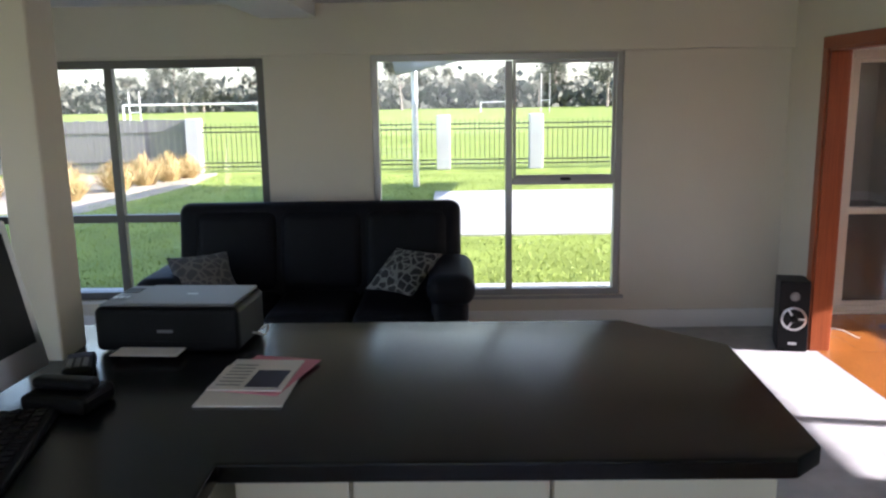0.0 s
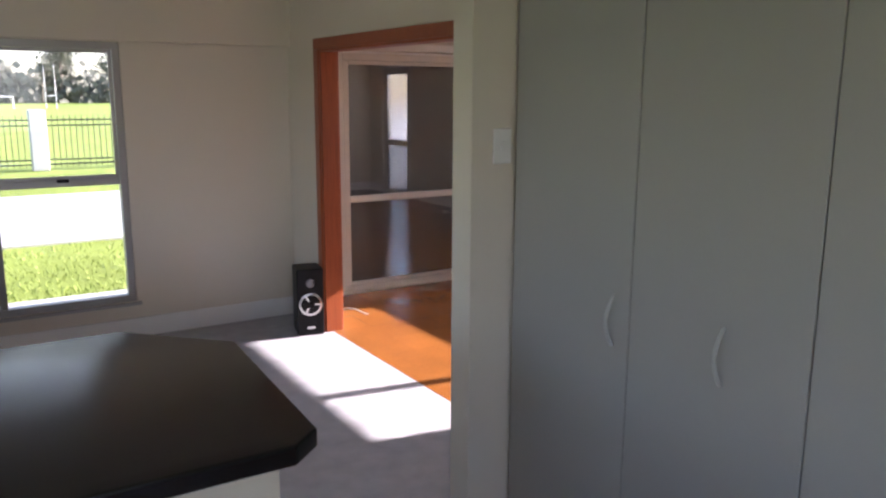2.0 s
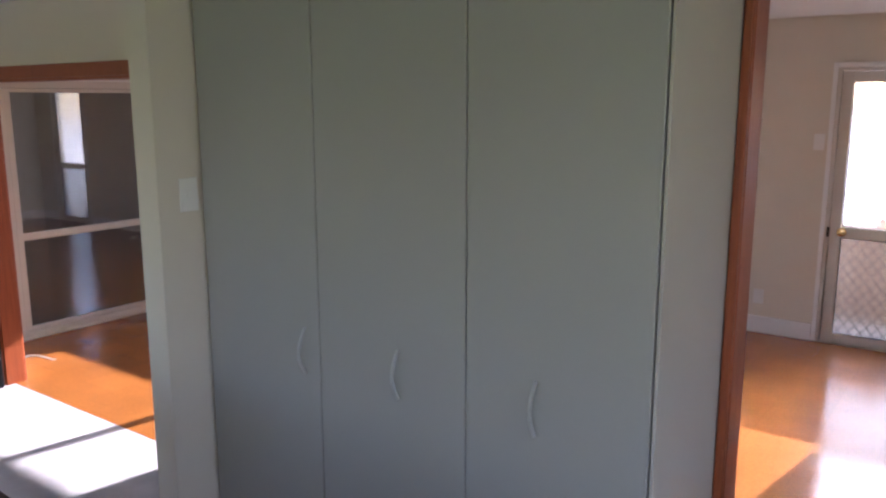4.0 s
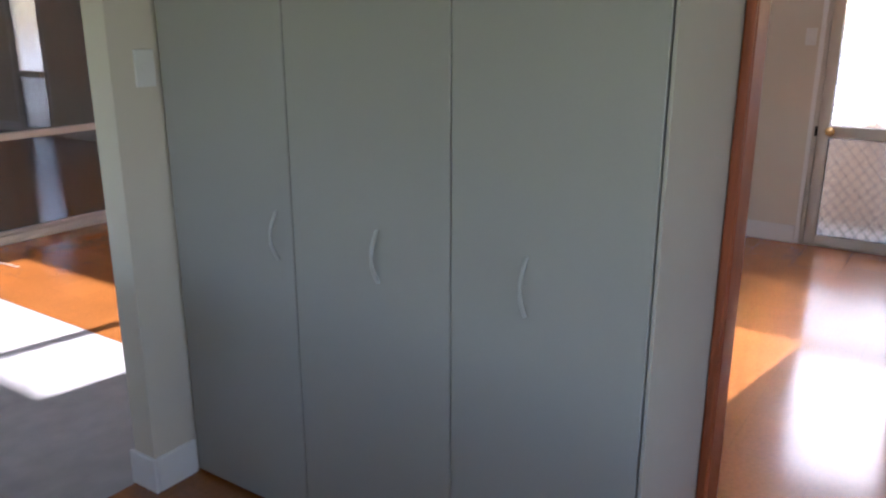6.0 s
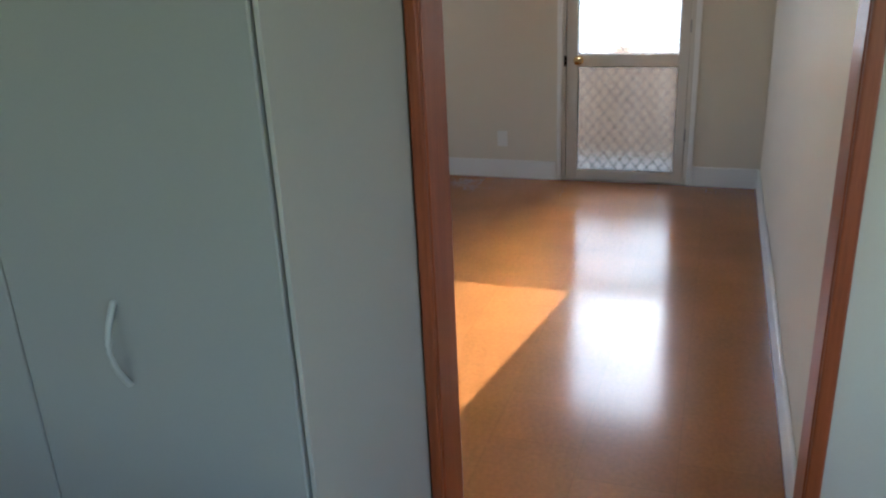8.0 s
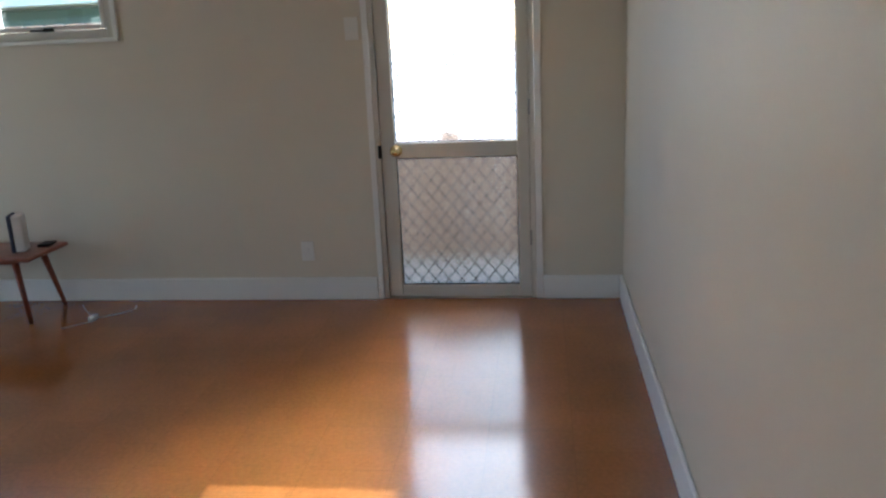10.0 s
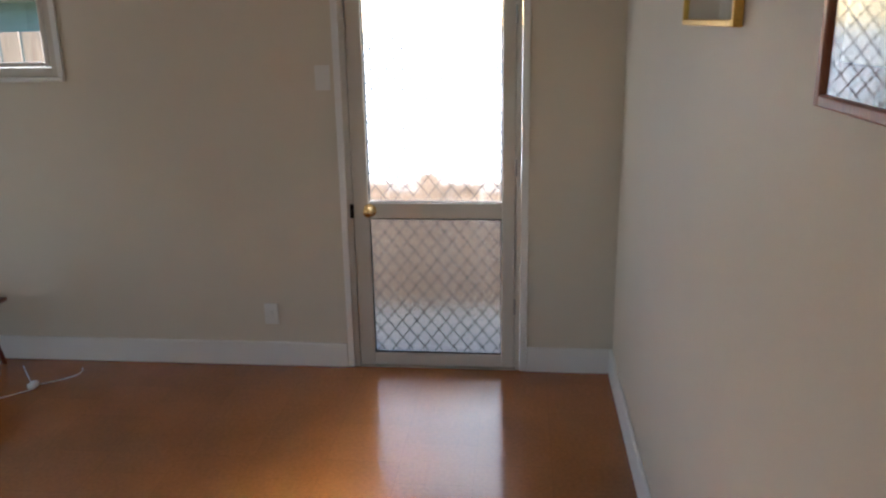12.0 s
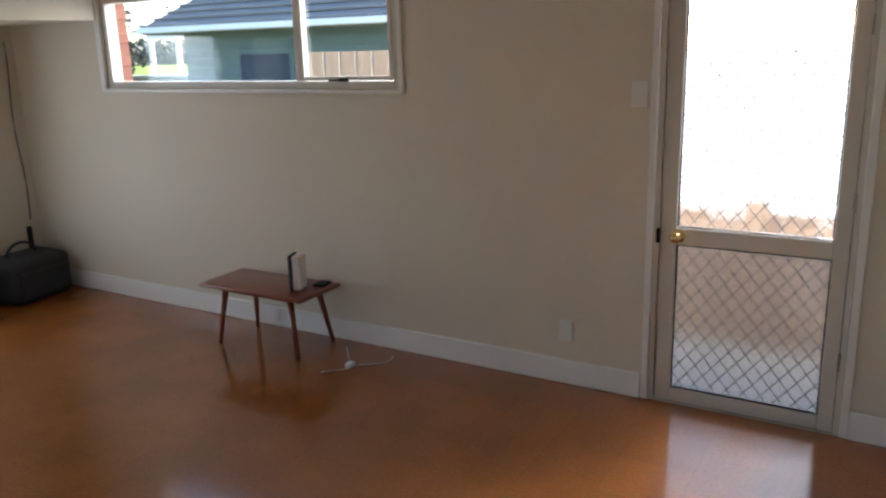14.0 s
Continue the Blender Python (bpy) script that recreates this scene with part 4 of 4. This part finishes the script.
# trees
def tree_meshes(seed, h):
    random.seed(seed)
    bm = bmesh.new()
    limbs = []
    lean = random.uniform(-0.4, 0.4)
    topz = h * 0.62
    pts = [(0, 0, -0.2), (lean * 0.3, 0, h * 0.25), (lean, 0.1, topz)]
    for a, b, r1, r2 in ((pts[0], pts[1], 0.26, 0.2), (pts[1], pts[2], 0.2, 0.09)):
        t = cyl(a, b, r1, r2, 7)
        tmp = bpy.data.meshes.new("t")
        t.to_mesh(tmp), t.free()
        bm.from_mesh(tmp)
    ends = []
    for i in range(9):
        a, z0 = random.uniform(0, 6.28), random.uniform(h * 0.25, topz)
        L = random.uniform(0.16, 0.34) * h
        k = z0 / topz
        s = Vector((lean * k, 0, z0))
        e = s + Vector((math.cos(a) * L * 0.7, math.sin(a) * L * 0.7, L * random.uniform(0.5, 0.95)))
        t = cyl(s, e, 0.08, 0.025, 5)
        tmp = bpy.data.meshes.new("t")
        t.to_mesh(tmp), t.free()
        bm.from_mesh(tmp)
        ends += [e, s.lerp(e, 0.65)]
    trunk = bpy.data.meshes.new("trunk")
    bm.to_mesh(trunk), bm.free()
    trunk.materials.append(bark_m)
    v, f = [], []
    ends.append(Vector((lean, 0, h * 0.85)))
    for e in ends:
        R = random.uniform(0.08, 0.14) * h
        for i in range(210):
            d = Vector((random.gauss(0, 0.5), random.gauss(0, 0.5), random.gauss(0, 0.4))) * R
            p = e + d
            a, w = random.uniform(0, 6.28), random.uniform(0.12, 0.26)
            x1 = Vector((math.cos(a), math.sin(a), random.uniform(-0.5, 0.5))) * w
            y1 = Vector((-math.sin(a) * 0.5, math.cos(a) * 0.5, random.uniform(-1, 0.2))) * w * 0.8
            n = len(v)
            v += [p - x1, p + y1, p + x1, p - y1 * 0.6]
            f.append((n, n + 1, n + 2, n + 3))
    crown = bpy.data.meshes.new("crown")
    crown.from_pydata(v, [], f)
    crown.materials.append(leaf_m)
    return trunk, crown


kinds = [tree_meshes(20 + i, 8.6 + 1.2 * i) for i in range(5)]
random.seed(31)
for i in range(40):
    x = -78 + i * 4.1 + random.uniform(-1.6, 1.6)
    t, c = kinds[i % 5]
    e = thing("gum_tree", x, 112 + random.uniform(-6, 10), G, "tall grey-green gum tree at the edge of the field", "tree", rz=random.uniform(0, 360), group="trees along the field")
    s = random.uniform(0.5, 0.8)
    e.scale = (s, s, s)
    for nm, me in (("trunk", t), ("crown", c)):
        o = new(nm, me)
        o.parent = e
v, f = [], []
for i in range(26000):
    p = Vector((random.uniform(-110, 110), 118 + random.uniform(-2, 6), G + abs(random.gauss(0, 1.7))))
    a, w = random.uniform(0, 6.28), random.uniform(0.3, 0.7)
    x1 = Vector((math.cos(a), math.sin(a), random.uniform(-0.4, 0.4))) * w
    y1 = Vector((0, 0.2, 1)) * w * 0.8
    n = len(v)
    v += [p - x1, p + y1, p + x1, p - y1]
    f.append((n, n + 1, n + 2, n + 3))
me = bpy.data.meshes.new("hedge")
me.from_pydata(v, [], f)
me.materials.append(leaf_m)
tagged(new("hedge", me), "dark low scrub under the far trees", "hedge", "", "stuff")

# ---- outside the east windows ----
lw = thing("low_timber_wall", 7.8, 0.74, G, "low brown timber wall beside the path", "wall")
for i in range(18):
    part("board", box((-0.02, -1.75 + i * 0.2, 0), (0.02, -1.556 + i * 0.2, 0.83 + 0.008 * (i % 3)), 0.004), brown_timber, lw)
part("post", box((-0.05, -0.09, 0.0), (0.05, 0.05, 0.95), 0.006), brown_timber, lw)
part("capping", box((-0.06, -1.8, 0.852), (0.06, 1.9, 0.885), 0.005), brown_timber, lw)
bf = thing("paling_fence", 9.5, 3.85, G, "brown timber paling fence with gaps", "fence")
for i in range(9):
    part("paling", box((-0.012, i * 0.2, 0.02), (0.012, i * 0.2 + 0.17, 1.84), 0.004), brown_timber, bf)
for z in (0.5, 1.4):
    part("rail", box((0.0125, 0, z), (0.06, 1.8, z + 0.09)), brown_timber, bf)
nh = thing("house", 15.5, 9.5, G, "teal weatherboard neighbouring house with a grey tiled roof", "house")
bm = bmesh.new()
for i in range(14):
    add_box(bm, (-2.0, -4.0, i * 0.16), (2.0, 2.2, i * 0.16 + 0.157))
    add_box(bm, (-2.02, -4.02, i * 0.16 + 0.01), (-2.0005, 2.22, i * 0.16 + 0.03))
part("wall", bm, teal_wall, nh)
bm = bmesh.new()
pr_ = [(-2.6, 2.20), (-2.6, 2.32), (0.2, 3.5), (2.6, 2.32), (2.6, 2.2)]
ra = [bm.verts.new((x, -4.5, z)) for x, z in pr_]
rb = [bm.verts.new((x, 2.6, z)) for x, z in pr_]
bm.faces.new(ra[::-1]), bm.faces.new(rb)
for i in range(5):
    bm.faces.new((ra[i], ra[(i + 1) % 5], rb[(i + 1) % 5], rb[i]))
part("roof", bm, roof_m, nh)
for i in range(9):
    k = i / 9
    part("tile_course", box((-2.62 + 2.8 * k, -4.5, 2.33 + 1.18 * k), (-2.5 + 2.8 * k, 2.6, 2.365 + 1.18 * k)), roof_m, nh)
part("gutter", box((-2.72, -4.5, 2.22), (-2.605, 2.6, 2.32), 0.01), white_paint, nh)
wv = part("window", box((-2.03, -0.4, 0.9), (-2.0, 0.9, 1.9), 0.005), teal_wall, nh)
part("pane", box((-2.04, -0.32, 0.98), (-2.031, 0.82, 1.82)), navy, wv)
t, c = kinds[1]
for x, y, s in ((14.5, 15.6, 0.36), (17.5, 20.5, 0.45), (13.2, 17.6, 0.34), (20, 17.5, 0.5)):
    e = thing("garden_tree", x, y, G, "leafy green garden tree beyond the fence", "tree")
    e.scale = (s, s, s)
    for nm, me in (("trunk", t), ("crown", c)):
        o = new(nm, me)
        o.parent = e
bp = thing("brick_pier", 6.86, 5.05, G, "red brick pier beside the high window", "pier")
bm0 = box((-0.055, -0.115, 0), (0.055, 0.115, 0.07), 0.004)
bk_me = bpy.data.meshes.new("brick")
bm0.to_mesh(bk_me), bm0.free()
bk_me.materials.append(brick_m)
part("core", box((-0.05, -0.11, 0), (0.05, 0.11, 2.5)), brick_m, bp)
for i in range(31):
    o = new("brick", bk_me)
    o.parent = bp
    o.location = (0, 0.006 * (i % 2), i * 0.081)

# pergola and pale garden wall past the house
pg = thing("pergola", 16.0, 15.2, G, "white timber pergola frame in the garden", "pergola")
for y in (-1.4, -0.5, 0.4):
    part("post", box((-0.05, y - 0.05, 0), (0.05, y + 0.05, 2.2), 0.005), white_paint, pg)
part("beam", box((-0.04, -1.5, 2.2), (0.04, 0.5, 2.32), 0.005), white_paint, pg)
gw = thing("garden_wall", 15.4, 15.0, G, "pale grey rendered garden wall", "wall")
part("panel", box((-0.06, -2.4, 0), (0.06, 2.4, 1.35), 0.006), concrete, gw)
part("coping", box((-0.09, -2.42, 1.3505), (0.09, 2.42, 1.41), 0.008), white_paint, gw)
